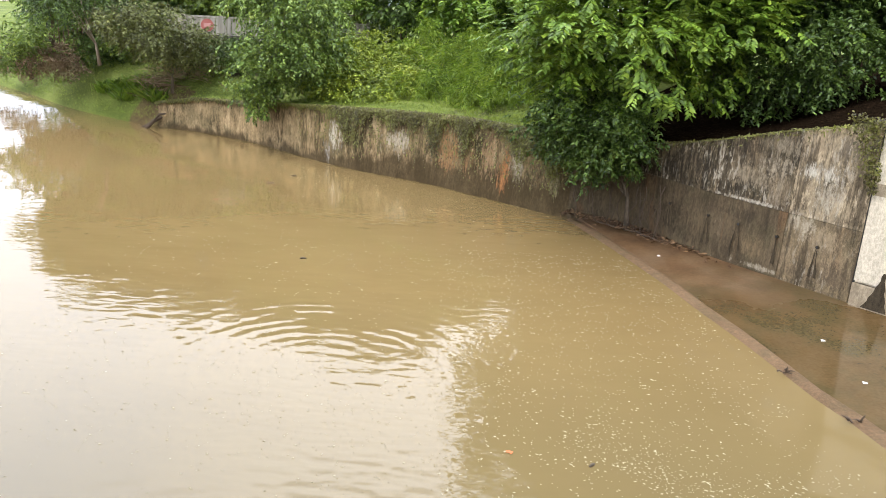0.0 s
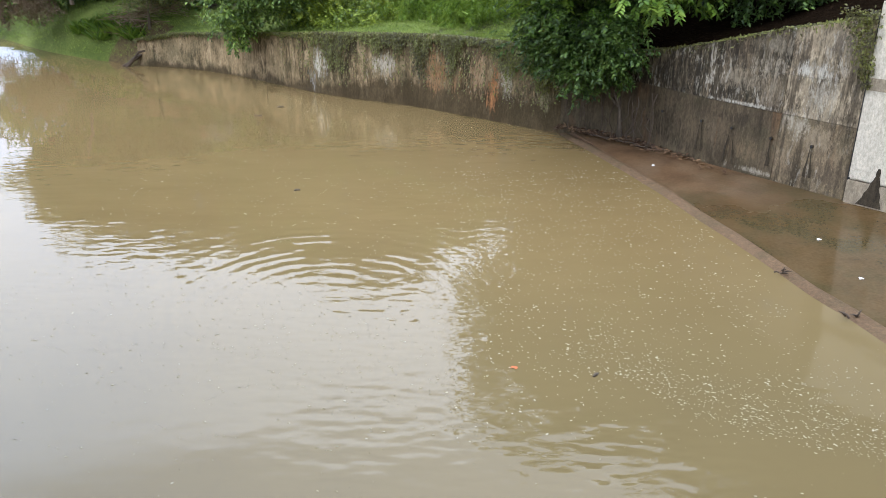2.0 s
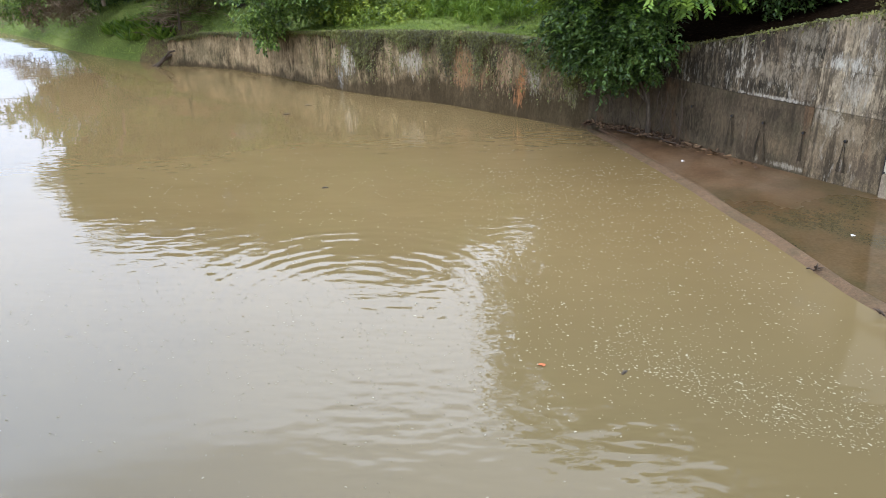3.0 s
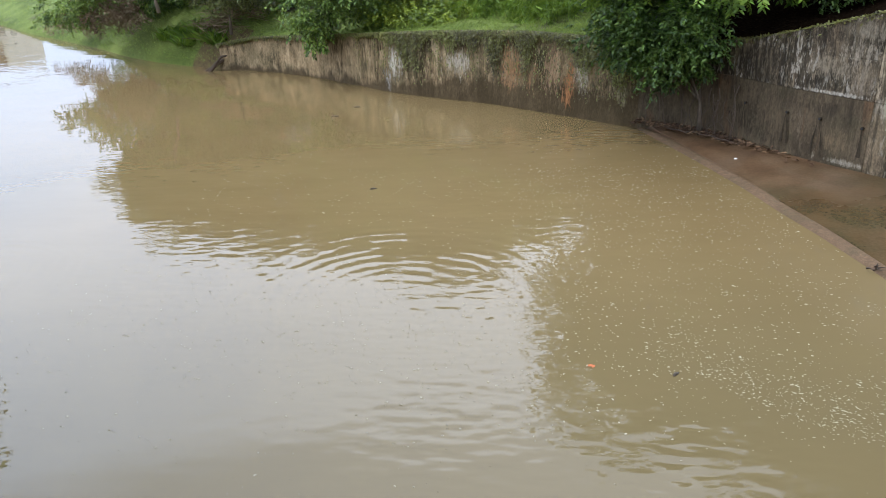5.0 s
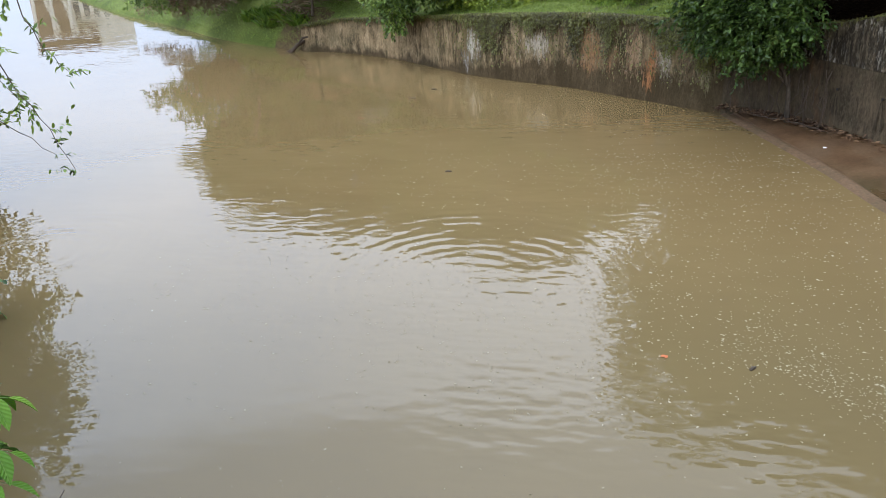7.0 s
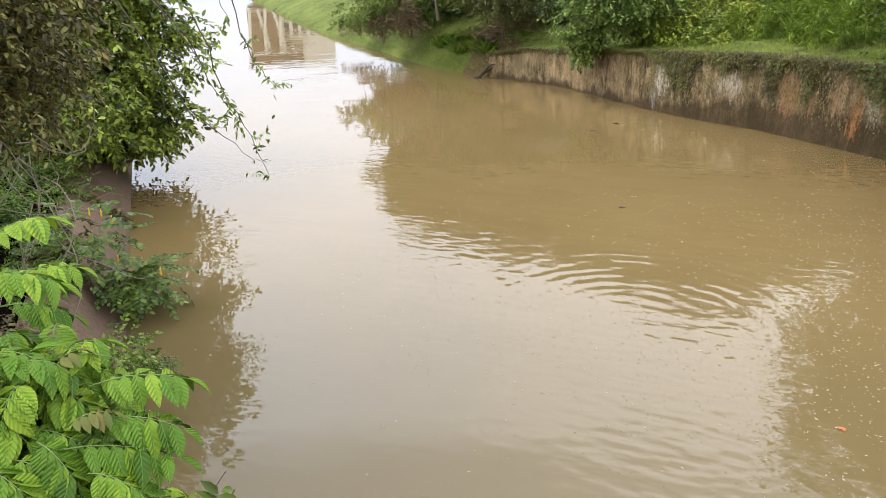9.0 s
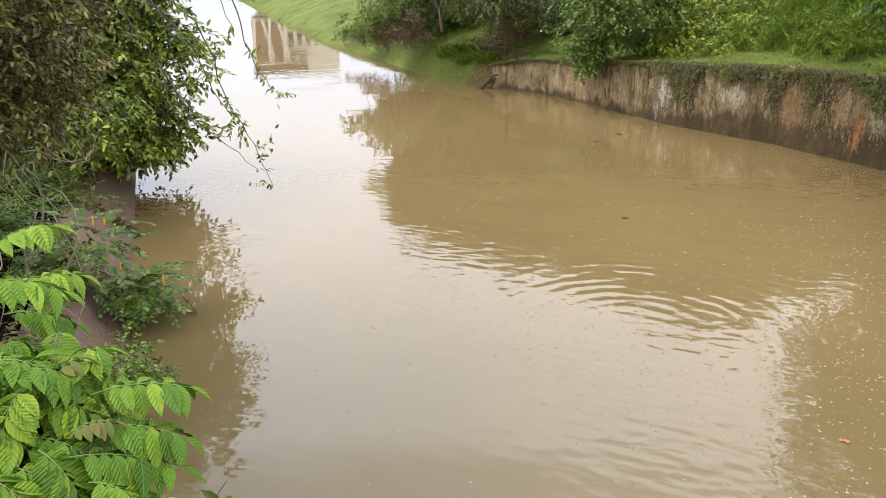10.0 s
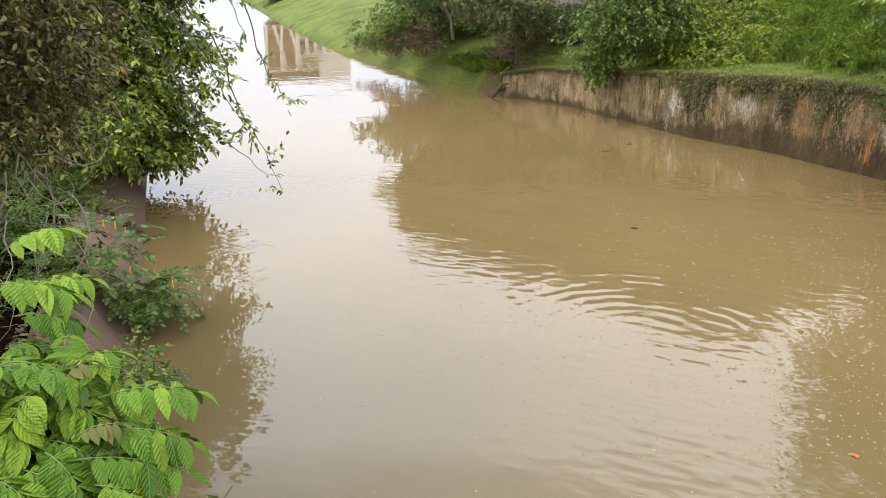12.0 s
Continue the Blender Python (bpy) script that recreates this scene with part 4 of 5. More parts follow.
M_TALL = leaf_material("tall_grass_blade", (0.06, 0.102, 0.0108), (0.179, 0.272, 0.0257), (0.329, 0.415, 0.0501), (0.429, 0.443, 0.0715))
M_YELLOW = leaf_material("yellow_green_creeper", (0.055, 0.0825, 0.0088), (0.179, 0.234, 0.0206), (0.33, 0.371, 0.0385), (0.468, 0.44, 0.055))
creepers()
tree("frond_tree", "tree with long pale feathered fronds behind the creepers", P(-8.3, 47, 4.6), [P(-8.2, 47, 5.4), P(-8.0, 46.8, 6.4)], 5,
     [E(-8.2, 45.8, 5.5, 1.0, 0.5), E(-6.6, 46, 5.9, 1.0, 0.6), E(-8.6, 46, 6.5, 1.1, 0.5)], 90, 26, 0.24, 1.5, M_PALE, 0.2, 75, 0.25, 0.4, True, r0=0.08)


def wall_vines():
    rng = np.random.default_rng(72)
    base, along, up, size = [], [], [], []
    path, tops = smooth_path(RIGHT[9:20], TOP[9:20], 8)
    n = len(path)
    thick = [(-4.4, 34.0, 0.75, 1.3), (-0.62, 31.7, 0.35, 1.6), (0.63, 30.6, 0.35, 1.5), (2.6, 28.8, 0.8, 1.0), (-2.4, 32.8, 0.5, 0.6), (-9.0, 38.3, 0.8, 0.35), (3.8, 27.8, 0.6, 1.2), (-1.5, 32.3, 0.3, 0.8)]
    for k in range(3600):
        f = rng.random() * (n - 1.01)
        i = int(f)
        p = path[i].lerp(path[i + 1], f - i)
        o = outward(path, i)
        t = tops[i] + (tops[i + 1] - tops[i]) * (f - i)
        lump = noise.noise((f * 0.45, 3.0, 0)) + 0.5 * noise.noise((f * 1.6, 8.0, 0))
        full = sum(g * math.exp(-((p.x - x) ** 2 + (p.y - y) ** 2) / (w * w)) for x, y, w, g in thick)
        drop = (max(0.12, (0.26 if p.x > -6 else 0.24) + 0.5 * lump) + full) * (0.3 + 0.8 * rng.random()) * min(1, t / 2)
        if rng.random() < 0.07 and p.x > -7:
            drop = t * (0.5 + 0.35 * rng.random())
        m = int(4 + drop * 10)
        for j in range(m):
            z = t + 0.08 - drop * j / m
            off = 0.05 * t * z / max(t, 0.1) - 0.06 - 0.1 * rng.random()
            base.append((p.x + o.x * off + rng.normal() * 0.05, p.y + o.y * off + rng.normal() * 0.05, z))
            along.append((rng.normal() * 0.6 - o.x * 0.5, rng.normal() * 0.6 - o.y * 0.5, -0.7 + rng.normal() * 0.4))
            up.append((-o.x, -o.y, 0.6))
            size.append(0.035 + 0.075 * rng.random() ** 1.5)
    me = leaf_mesh("wall_vine", np.array(base), np.array(along), np.array(up), np.array(size), 0.6, M_VINE)
    return tagged(new("wall_vine", me), "trailing vines hanging over the river wall", "vines", kind="stuff")


wall_vines()

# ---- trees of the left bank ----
# Light from above is put into these leaf colours: bright tones among dark ones.
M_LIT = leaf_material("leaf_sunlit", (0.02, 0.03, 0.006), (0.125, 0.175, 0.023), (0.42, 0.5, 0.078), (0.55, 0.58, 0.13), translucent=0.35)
# Crown lumps above z 8 are out of view, added to shade the water.
tree("overhanging_tree", "large tree with dull olive leaves overhanging the river", P(-58, 15, 4.0),
     [P(-57, 14.5, 6.0), P(-54, 14, 8.0)], 8,
     [E(-54.5, 13.5, 6.2, 1.7, 1.4), E(-57, 12.5, 7.2, 1.9, 1.5), E(-52.5, 14.5, 7.6, 1.1, 1.0), E(-51.5, 14.0, 5.6, 0.9, 0.7), E(-54.5, 14, 5.7, 1.7, 1.1), E(-52.5, 15, 5.3, 1.2, 0.8), E(-57, 13.5, 6.2, 2.0, 1.6), E(-58, 14.5, 9.0, 1.8, 1.4), E(-64, 12, 9.0, 2.0, 1.6), E(-66, 16, 9.5, 3.0, 2.0), E(-58, 18, 9.5, 2.2, 2.0), E(-64, 15, 11.5, 2.6, 1.8), E(-72, 11, 8.5, 2.2, 1.8), E(-48, 14, 10.6, 2.4, 1.0), E(-42, 13, 10.8, 2.0, 0.9), E(-52, 10.5, 11.0, 2.2, 0.9), E(-45, 17.5, 12.2, 2.4, 1.0)],
     10500, 9, 0.115, 0.34, M_OLIVE, 0.42, 81, 0.35, 0.5, r0=0.22, lumps=0.25)
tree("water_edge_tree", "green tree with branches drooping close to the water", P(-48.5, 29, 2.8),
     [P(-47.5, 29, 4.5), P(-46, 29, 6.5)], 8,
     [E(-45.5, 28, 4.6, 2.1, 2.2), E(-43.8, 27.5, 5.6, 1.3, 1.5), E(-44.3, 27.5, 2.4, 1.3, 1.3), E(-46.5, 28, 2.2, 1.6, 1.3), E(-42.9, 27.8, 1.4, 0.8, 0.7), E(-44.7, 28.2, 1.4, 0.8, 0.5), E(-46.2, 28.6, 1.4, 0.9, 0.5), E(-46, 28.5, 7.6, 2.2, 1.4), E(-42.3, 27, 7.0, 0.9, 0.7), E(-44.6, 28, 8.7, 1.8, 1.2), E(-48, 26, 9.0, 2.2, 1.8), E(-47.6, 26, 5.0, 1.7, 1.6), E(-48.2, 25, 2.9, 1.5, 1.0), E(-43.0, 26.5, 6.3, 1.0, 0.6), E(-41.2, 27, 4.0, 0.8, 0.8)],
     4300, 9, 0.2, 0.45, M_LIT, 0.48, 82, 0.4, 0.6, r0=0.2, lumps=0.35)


# ---- left bank greenery ----
def left_greenery():
    rng = np.random.default_rng(91)
    blobs = []
    for k in range(110):
        s = -9 + 36 * rng.random()
        u = 2.3 + 6.2 * rng.random() ** 1.3
        x, y = left_at(s, u)
        z = np.interp(u, [0, 1.1, 2.2, 4.5, 8], [0.3, 0.75, 1.3, 2.6, 3.7])
        blobs.append((x, y, z + 0.15, 0.8 + 0.5 * rng.random(), 0.8 + 0.5 * rng.random(), 0.35 + 0.3 * rng.random()))
    me = leaf_mesh("bank_greenery", *sprays(rng, blobs, 15000, 8, 0.12, 0.35, 0.1, 0.4), 0.26, M_GROUNDCOVER)
    tagged(new("bank_greenery", me), "dense low weeds and grass covering the bank", "weeds", kind="stuff")
    base, along, up, size = [], [], [], []
    for s0, wid, reach in ((8.2, 0.3, 1.75), (10.5, 0.8, 0.6), (2.4, 0.9, 0.9), (15, 1.2, 0.9), (-1.5, 1.0, 0.8), (19, 1.5, 1.2), (23, 1.5, 1.3), (12.8, 0.6, 0.7), (4.6, 0.5, 0.6)):
        for k in range(420):
            u = 1.7 - reach * rng.random() ** 1.5
            s = s0 + rng.normal() * wid * 0.6
            x, y = left_at(s, u)
            base.append((x, y, float(np.interp(u, [-0.3, 0, 0.75, 1.35, 2], [0.05, 0.03, 0.75, 1.18, 1.35])) + 0.02 + 0.1 * rng.random()))
            along.append((rng.normal() + 0.5, rng.normal() + 0.4, rng.normal() * 0.4))
            up.append((0.4, 0.4, 1))
            size.append(0.09 + 0.06 * rng.random())
    me = leaf_mesh("bank_creeper", np.array(base), np.array(along), np.array(up), np.array(size), 0.6, M_VINE)
    tagged(new("bank_creeper", me), "creeping vines trailing down the concrete lining", "vines", kind="stuff")


M_GROUNDCOVER = leaf_material("weed_leaf", (0.028, 0.058, 0.008), (0.085, 0.15, 0.018), (0.165, 0.25, 0.032), (0.22, 0.23, 0.055))
M_SENNA = leaf_material("candle_bush_leaf", (0.034, 0.064, 0.011), (0.085, 0.14, 0.023), (0.165, 0.23, 0.04))
M_PETAL = Nodes("yellow_petal").done((0.75, 0.42, 0.03), 0.6)
left_greenery()


def candle_bush(base, blobs, flowers, count, seed):
    rng = np.random.default_rng(seed)
    root = thing("candle_bush", *base, "sprawling candle bush with feathered leaves and yellow flower spikes", "shrub", "candle bushes")
    chunks = []
    for b in blobs:
        e = Vector(b[:3])
        m = Vector(base).lerp(e, 0.5) + Vector((0, 0, 0.25))
        chunks.append(tube([base, m, e], [0.035, 0.025, 0.01], 5))
    part("stem", mesh("stem", *joined(chunks), M_BARK, True), root)
    part("crown", leaf_mesh("crown", *sprays(rng, blobs, count, 12, 0.125, 0.5, 0.25, 0.35, True, group=3), 0.66, M_SENNA), root)
    for f in flowers:
        v, fc = tube([Vector(f), Vector(f) + Vector((0, 0, 0.05)), Vector(f) + Vector((0.01, 0, 0.14)), Vector(f) + Vector((0.015, 0, 0.2))], [0.008, 0.02, 0.017, 0.005], 7)
        part("flower", mesh("flower", v, fc, M_PETAL, True), root, "upright yellow flower spike")
    return root


candle_bush((-13.4, 10.6, 1.2), [(-12.6, 10.9, 1.6, 0.75, 0.75, 0.5), (-12.3, 11.0, 1.1, 0.6, 0.6, 0.4), (-13.1, 11.0, 1.9, 0.5, 0.5, 0.35), (-13.2, 10.4, 1.3, 0.8, 0.8, 0.5)],
            [(-12.45, 11.2, 2.1), (-12.6, 11.05, 2.15), (-12.3, 11.3, 1.95), (-11.9, 10.9, 1.3)], 150, 61)
candle_bush((-12.4, 10.9, 0.7), [(-11.9, 11.5, 0.8, 0.6, 0.6, 0.3), (-11.5, 11.8, 0.65, 0.4, 0.4, 0.25), (-12.1, 11.2, 0.75, 0.5, 0.5, 0.3)],
            [(-11.25, 11.3, 0.95), (-11.9, 11.5, 1.0)], 95, 62)
tree("feather_fern", "small blue-green feathery plant at the water's edge", P(-47.6, 12.4, 0.5), [P(-47.5, 12.3, 0.7)], 3,
     [E(-47.3, 12.1, 0.95, 0.3, 0.25)], 40, 16, 0.07, 0.3, M_SENNA, 0.3, 63, 0.2, 0.3, True, category="plant", r0=0.02)
tree("small_bush", "small light green bush at the foot of the bank", P(-49.6, 11, 1.0), [P(-49.3, 10.8, 1.5)], 4,
     [E(-49.0, 10.4, 1.75, 0.45, 0.4), E(-50.5, 10.2, 2.0, 0.5, 0.4)], 150, 9, 0.08, 0.22, M_BUSH, 0.5, 64, 0.3, 0.4, category="shrub", r0=0.03)


# ---- foreground sapling with ribbed feathered leaves ----
def ribbed_leaf_material():
    k = Nodes("ribbed_leaf")
    geo = k.put("ShaderNodeNewGeometry").outputs["Random Per Island"]
    uv = k.put("ShaderNodeSeparateXYZ", Vector=k.co.outputs["UV"])
    side = k.math("ABSOLUTE", k.math("SUBTRACT", uv.outputs["Y"], 0.5))
    rib = k.math("SINE", k.math("MULTIPLY", k.math("SUBTRACT", uv.outputs["X"], k.math("MULTIPLY", side, 0.55)), 46.0))
    mid = k.step(side, 0.045, 0.015)
    whole = k.put("ShaderNodeObjectInfo").outputs["Random"]
    c = k.ramp(k.math("ADD", k.math("MULTIPLY", geo, 0.6), k.math("MULTIPLY", whole, 0.4)), (0.08, (0.032, 0.08, 0.006)), (0.45, (0.085, 0.175, 0.011)), (0.85, (0.19, 0.285, 0.02)))
    c = k.mix(k.math("MULTIPLY", k.step(rib, 0.2, 0.95), 0.13), c, (0.022, 0.05, 0.004))
    c = k.mix(k.math("MULTIPLY", mid, 0.7), c, (0.14, 0.22, 0.04))
    c = k.mix(k.math("MULTIPLY", k.step(k.noise(16.0, 4.0), 0.55, 0.75), 0.35), c, (0.12, 0.165, 0.018))
    return k.done(c, 0.55, k.bump(k.math("SUBTRACT", rib, k.math("MULTIPLY", mid, 2.0)), 0.7, 0.0014), spec=0.22, translucent=0.2)


M_RIB = ribbed_leaf_material()
M_YOUNG = leaf_material("young_bronze_leaf", (0.05, 0.08, 0.008), (0.09, 0.095, 0.011), (0.12, 0.08, 0.015), rough=0.6)
M_STEM = Nodes("green_stem").done((0.1, 0.15, 0.03), 0.6)


def leaflet_rows(base, way, up, ln, ratio, curl, verts, faces, uvs):
    """One curved leaflet with a folded midrib, as rows of three points."""
    way = way.normalized()
    side = way.cross(up).normalized()
    up = side.cross(way)
    n0 = len(verts)
    prof = (0.0, 0.68, 0.97, 1.0, 0.86, 0.5, 0.0)
    for q, w in enumerate(prof):
        k = q / (len(prof) - 1)
        c = base + way * ln * k - up * ln * curl * k * k
        half = side * ln * ratio * 0.5 * w
        lift = up * ln * 0.1 * w
        for sgn in (-1, 0, 1):
            if sgn and w == 0:
                continue
            verts.append(c + half * sgn + (lift if sgn else Vector((0, 0, 0))))
            uvs.append((k, 0.5 + 0.5 * sgn * max(w, 0.02)))
    rows = [(n0, n0, n0)] + [(n0 + 1 + 3 * q, n0 + 2 + 3 * q, n0 + 3 + 3 * q) for q in range(5)]
    last = n0 + 16
    rows.append((last, last, last))
    for a, b in zip(rows, rows[1:]):
        for j in (0, 1):
            f = []
            for v in (a[j], a[j + 1], b[j + 1], b[j]):
                if v not in f:
                    f.append(v)
            faces.append(tuple(f))


def compound_leaf(p0, p1, p2, pairs, ln, parent, rng, material=None, name="leaf"):
    """A feathered leaf: a bent stalk with pairs of drooping leaflets and one at the tip."""
    p0, p1, p2 = Vector(p0), Vector(p1), Vector(p2)

    def curve(t):
        return p0 * (1 - t) ** 2 + p1 * 2 * t * (1 - t) + p2 * t * t

    verts, faces, uvs = [], [], []
    for q in range(pairs + 1):
        t = 0.22 + 0.78 * q / pairs
        c = curve(t)
        d = (curve(min(t + 0.02, 1.0)) - curve(min(t + 0.02, 1.0) - 0.04)).normalized()
        side = d.cross(Vector((0, 0, 1))).normalized()
        up = side.cross(d).normalized()
        size = ln * 1.12 * (0.72 + 0.42 * math.sin(math.pi * (0.15 + 0.75 * q / pairs))) * rng.uniform(0.88, 1.1)
        dirs = (side, -side) if q < pairs else (d,)
        for w in dirs:
            way = w * 0.85 + d * rng.uniform(0.3, 0.55) + Vector((0, 0, -rng.uniform(0.25, 0.6))) if q < pairs else d + Vector((0, 0, -0.3))
            leaflet_rows(c, way, up + Vector((rng.gauss(0, 0.12), rng.gauss(0, 0.12), 0.25)), size, rng.uniform(0.37, 0.44), rng.uniform(0.05, 0.4), verts, faces, uvs)
    me = mesh(name, verts, faces, material or M_RIB, True)
    lay = me.uv_layers.new(name="UVMap")
    for lp in me.loops:
        lay.data[lp.index].uv = uvs[lp.vertex_index]
    ob = part(name, me, parent)
    v, f = tube([curve(k / 5) for k in range(6)], [0.0026 - 0.0003 * k for k in range(6)], 5)
    under(new("stalk", mesh("stalk", v, f, M_STEM, True)), ob)
    return ob


def sapling():
    rng = random.Random(44)
    root = thing("sapling", -4.4, 0.9, 1.0, "bright green sapling with ribbed feathered leaves beside the bridge", "sapling")
    stems = [[(-4.4, 0.9, 0.9), (-4.0, 0.95, 2.6), (-3.0, 1.1, 4.4), (-2.3, 1.2, 5.3), (-1.85, 1.35, 5.74)], [(-3.0, 1.1, 4.4), (-2.75, 1.45, 5.4), (-2.45, 1.65, 5.95)], [(-2.3, 1.2, 5.3), (-2.0, 1.15, 5.6), (-1.8, 1.15, 5.74)], [(-2.3, 1.2, 5.3), (-1.9, 1.3, 5.55), (-1.66, 1.32, 5.66)]]
    for st in stems:
        part("stem", mesh("stem", *tube(st, [0.02 - 0.0035 * k for k in range(len(st))], 7), M_BARK, True), root)
    sprays_low = [((-2.28, 1.59, 6.17), (-2.14, 1.71, 6.23), 5), ((-2.47, 1.75, 5.95), (-2.28, 1.91, 5.96), 6), ((-2.21, 1.47, 6.11), (-2.02, 1.61, 6.06), 6), ((-2.46, 1.7, 5.87), (-2.27, 1.83, 5.81), 6),
                  ((-2.0, 1.48, 5.84), (-1.87, 1.6, 5.89), 5), ((-2.0, 1.54, 5.79), (-1.84, 1.62, 5.75), 5), ((-1.77, 1.43, 5.84), (-1.54, 1.58, 5.83), 6), ((-1.7, 1.37, 5.78), (-1.49, 1.48, 5.73), 6),
                  ((-1.74, 1.28, 5.73), (-1.48, 1.43, 5.67), 7), ((-1.64, 1.26, 5.69), (-1.48, 1.3, 5.62), 6), ((-1.8, 1.25, 5.76), (-1.66, 1.24, 5.66), 5), ((-1.95, 1.4, 5.8), (-1.78, 1.42, 5.78), 5), ((-2.08, 1.5, 5.78), (-1.93, 1.58, 5.8), 5), ((-1.85, 1.2, 5.72), (-1.7, 1.22, 5.66), 5), ((-1.9, 1.3, 5.74), (-1.72, 1.34, 5.7), 6), ((-2.03, 1.31, 5.79), (-1.96, 1.42, 5.93), 5),
                  ((-1.96, 1.23, 5.81), (-1.84, 1.25, 5.75), 4), ((-2.23, 1.46, 5.85), (-2.14, 1.53, 5.9), 4), ((-2.11, 1.4, 5.81), (-2.01, 1.49, 5.86), 4), ((-1.82, 1.09, 5.77), (-1.69, 1.11, 5.71), 5), ((-1.92, 1.34, 5.87), (-1.89, 1.23, 5.82), 4),
                  ((-1.84, 1.35, 5.75), (-1.95, 1.48, 5.91), 4)]
    for p0, p2, pairs in sprays_low:
        p0, p2 = Vector(p0), Vector(p2)
        compound_leaf(p0, p0.lerp(p2, 0.5) + Vector((0, 0, 0.05)), p2, pairs, 0.093, root, rng)
    for k in range(150):
        el = rng.uniform(23.5, 41)
        right = -52.2 + (el - 24) * 0.42
        c = at(right - rng.uniform(0, 9), rng.uniform(2.35, 2.8))
        c.z = 7.0 - c.length * math.tan(radians(el))
        d = Vector((rng.uniform(-0.4, 1), rng.uniform(-0.6, 0.9), 0)).normalized() * rng.uniform(0.2, 0.3)
        compound_leaf(c - d * 0.6, c + Vector((0, 0, 0.07)), c + d * 0.4 + Vector((0, 0, -0.05)), 5, 0.09, root, rng)
    compound_leaf((-1.75, 1.31, 5.78), (-1.7, 1.35, 5.83), (-1.64, 1.38, 5.81), 5, 0.055, root, rng, M_YOUNG, "young_leaf")
    compound_leaf((-1.9, 1.42, 5.86), (-1.88, 1.44, 5.92), (-1.85, 1.48, 5.92), 3, 0.055, root, rng, M_YOUNG, "young_leaf")
    return root


sapling()


def sprig(pts, leaves, seed):
    """A thin added shoot beside the bridge, its few glossy leaves posing as mirrored branch tips."""
    rng = np.random.default_rng(seed)
    root = thing("mirrored_tip_shoot", *pts[0], "thin wild shoot with a few dark green leaves beside the bridge", "plant", "wild shoots")
    part("stem", mesh("stem", *tube(pts, [0.012, 0.009, 0.004], 6), M_BARK, True), root)
    if leaves:
        n = leaves
        base = np.array(pts[-1]) - np.array([0, 0, 1.0]) * (0.16 * rng.random((n, 1))) + rng.normal(size=(n, 3)) * 0.01
        me = leaf_mesh("foliage", base, rng.normal(size=(n, 3)) + [0, 0, 0.5], np.array([[0.2, -0.4, 1.0]]) + rng.normal(size=(n, 3)) * 0.4, 0.08 + 0.05 * rng.random(n), 0.42, M_BUSH)
        part("foliage", me, root)
    return root


# Added shoots in place of the hanging branches' reflections.
FOOT = (-3.7, 0.7, 0.6)
sprig([FOOT, (-2.75, 1.85, 3.7), (-2.456, 2.326, 4.56)], 9, 1)
sprig([FOOT, (-2.7, 1.9, 3.7), (-2.33, 2.45, 4.55)], 10, 2)
sprig([FOOT, (-2.8, 2.0, 3.8), (-2.39, 2.6, 4.57)], 0, 3)
sprig([FOOT, (-2.7, 2.0, 3.7), (-2.35, 2.6, 4.47)], 4, 4)


# ---- bare vines and the drooping branch ----
M_TWIG = Nodes("pale_dry_vine").done((0.2, 0.16, 0.12), 0.9)


def dry_vines():
    rng = random.Random(8)
    root = thing("dry_vine", *P(-53, 13, 3.4), "tangle of pale leafless vines hanging on the bank", "vine")
    for k in range(26):
        a = rng.uniform(-56, -49.5)
        d = rng.uniform(11.0, 13.0)
        p = Vector(P(a - 1.0, d, rng.uniform(3.7, 4.8)))
        pts = [p]
        way = Vector((rng.uniform(-0.3, 0.6), rng.uniform(-0.3, 0.5), -1)).normalized()
        for q in range(7):
            way = (way + Vector((rng.gauss(0, 0.35), rng.gauss(0, 0.35), rng.gauss(0, 0.25) + 0.1))).normalized()
            pts.append(pts[-1] + way * 0.3)
        part("stem", mesh("stem", *tube(pts, [0.010 - 0.0009 * q for q in range(8)], 5), M_TWIG, True), root)
    return root


dry_vines()


def drooping_branch(pts, radius, seed, leaf):
    """A thin branch hanging over the river with leaf tufts along it."""
    rng = np.random.default_rng(seed)
    root = thing("hanging_branch", *pts[0], "thin leafy branch hanging over the river", "branch", "hanging branches")
    v = [Vector(p) for p in pts]
    fine = []
    for i in range(len(v) - 1):
        for k in range(3):
            fine.append(v[i].lerp(v[i + 1], k / 3) + Vector(rng.normal(size=3)) * 0.014)
    fine.append(v[-1])
    n = len(fine)
    part("stem", mesh("stem", *tube(fine, [radius * (1 - 0.8 * k / n) for k in range(n)], 5), M_BARK, True), root)
    base, along, up, size = [], [], [], []
    for k in range(1, n):
        if rng.random() < 0.55 or k == n - 1:
            twig = unit(rng.normal(size=3) + [0.6, 0.3, -0.2])
            for q in range(int(rng.integers(7, 18))):
                base.append(np.array(fine[k]) + twig * 0.03 * q * rng.random() * 1.2)
                along.append(rng.normal(size=3) + twig + [0, 0, -0.5])
                up.append([0.2, 0.2, 1] + rng.normal(size=3) * 0.4)
                size.append(leaf * (0.7 + 0.6 * rng.random()))
    part("foliage", leaf_mesh("foliage", np.array(base), np.array(along), np.array(up), np.array(size), 0.42, M_BUSH), root)
    return root


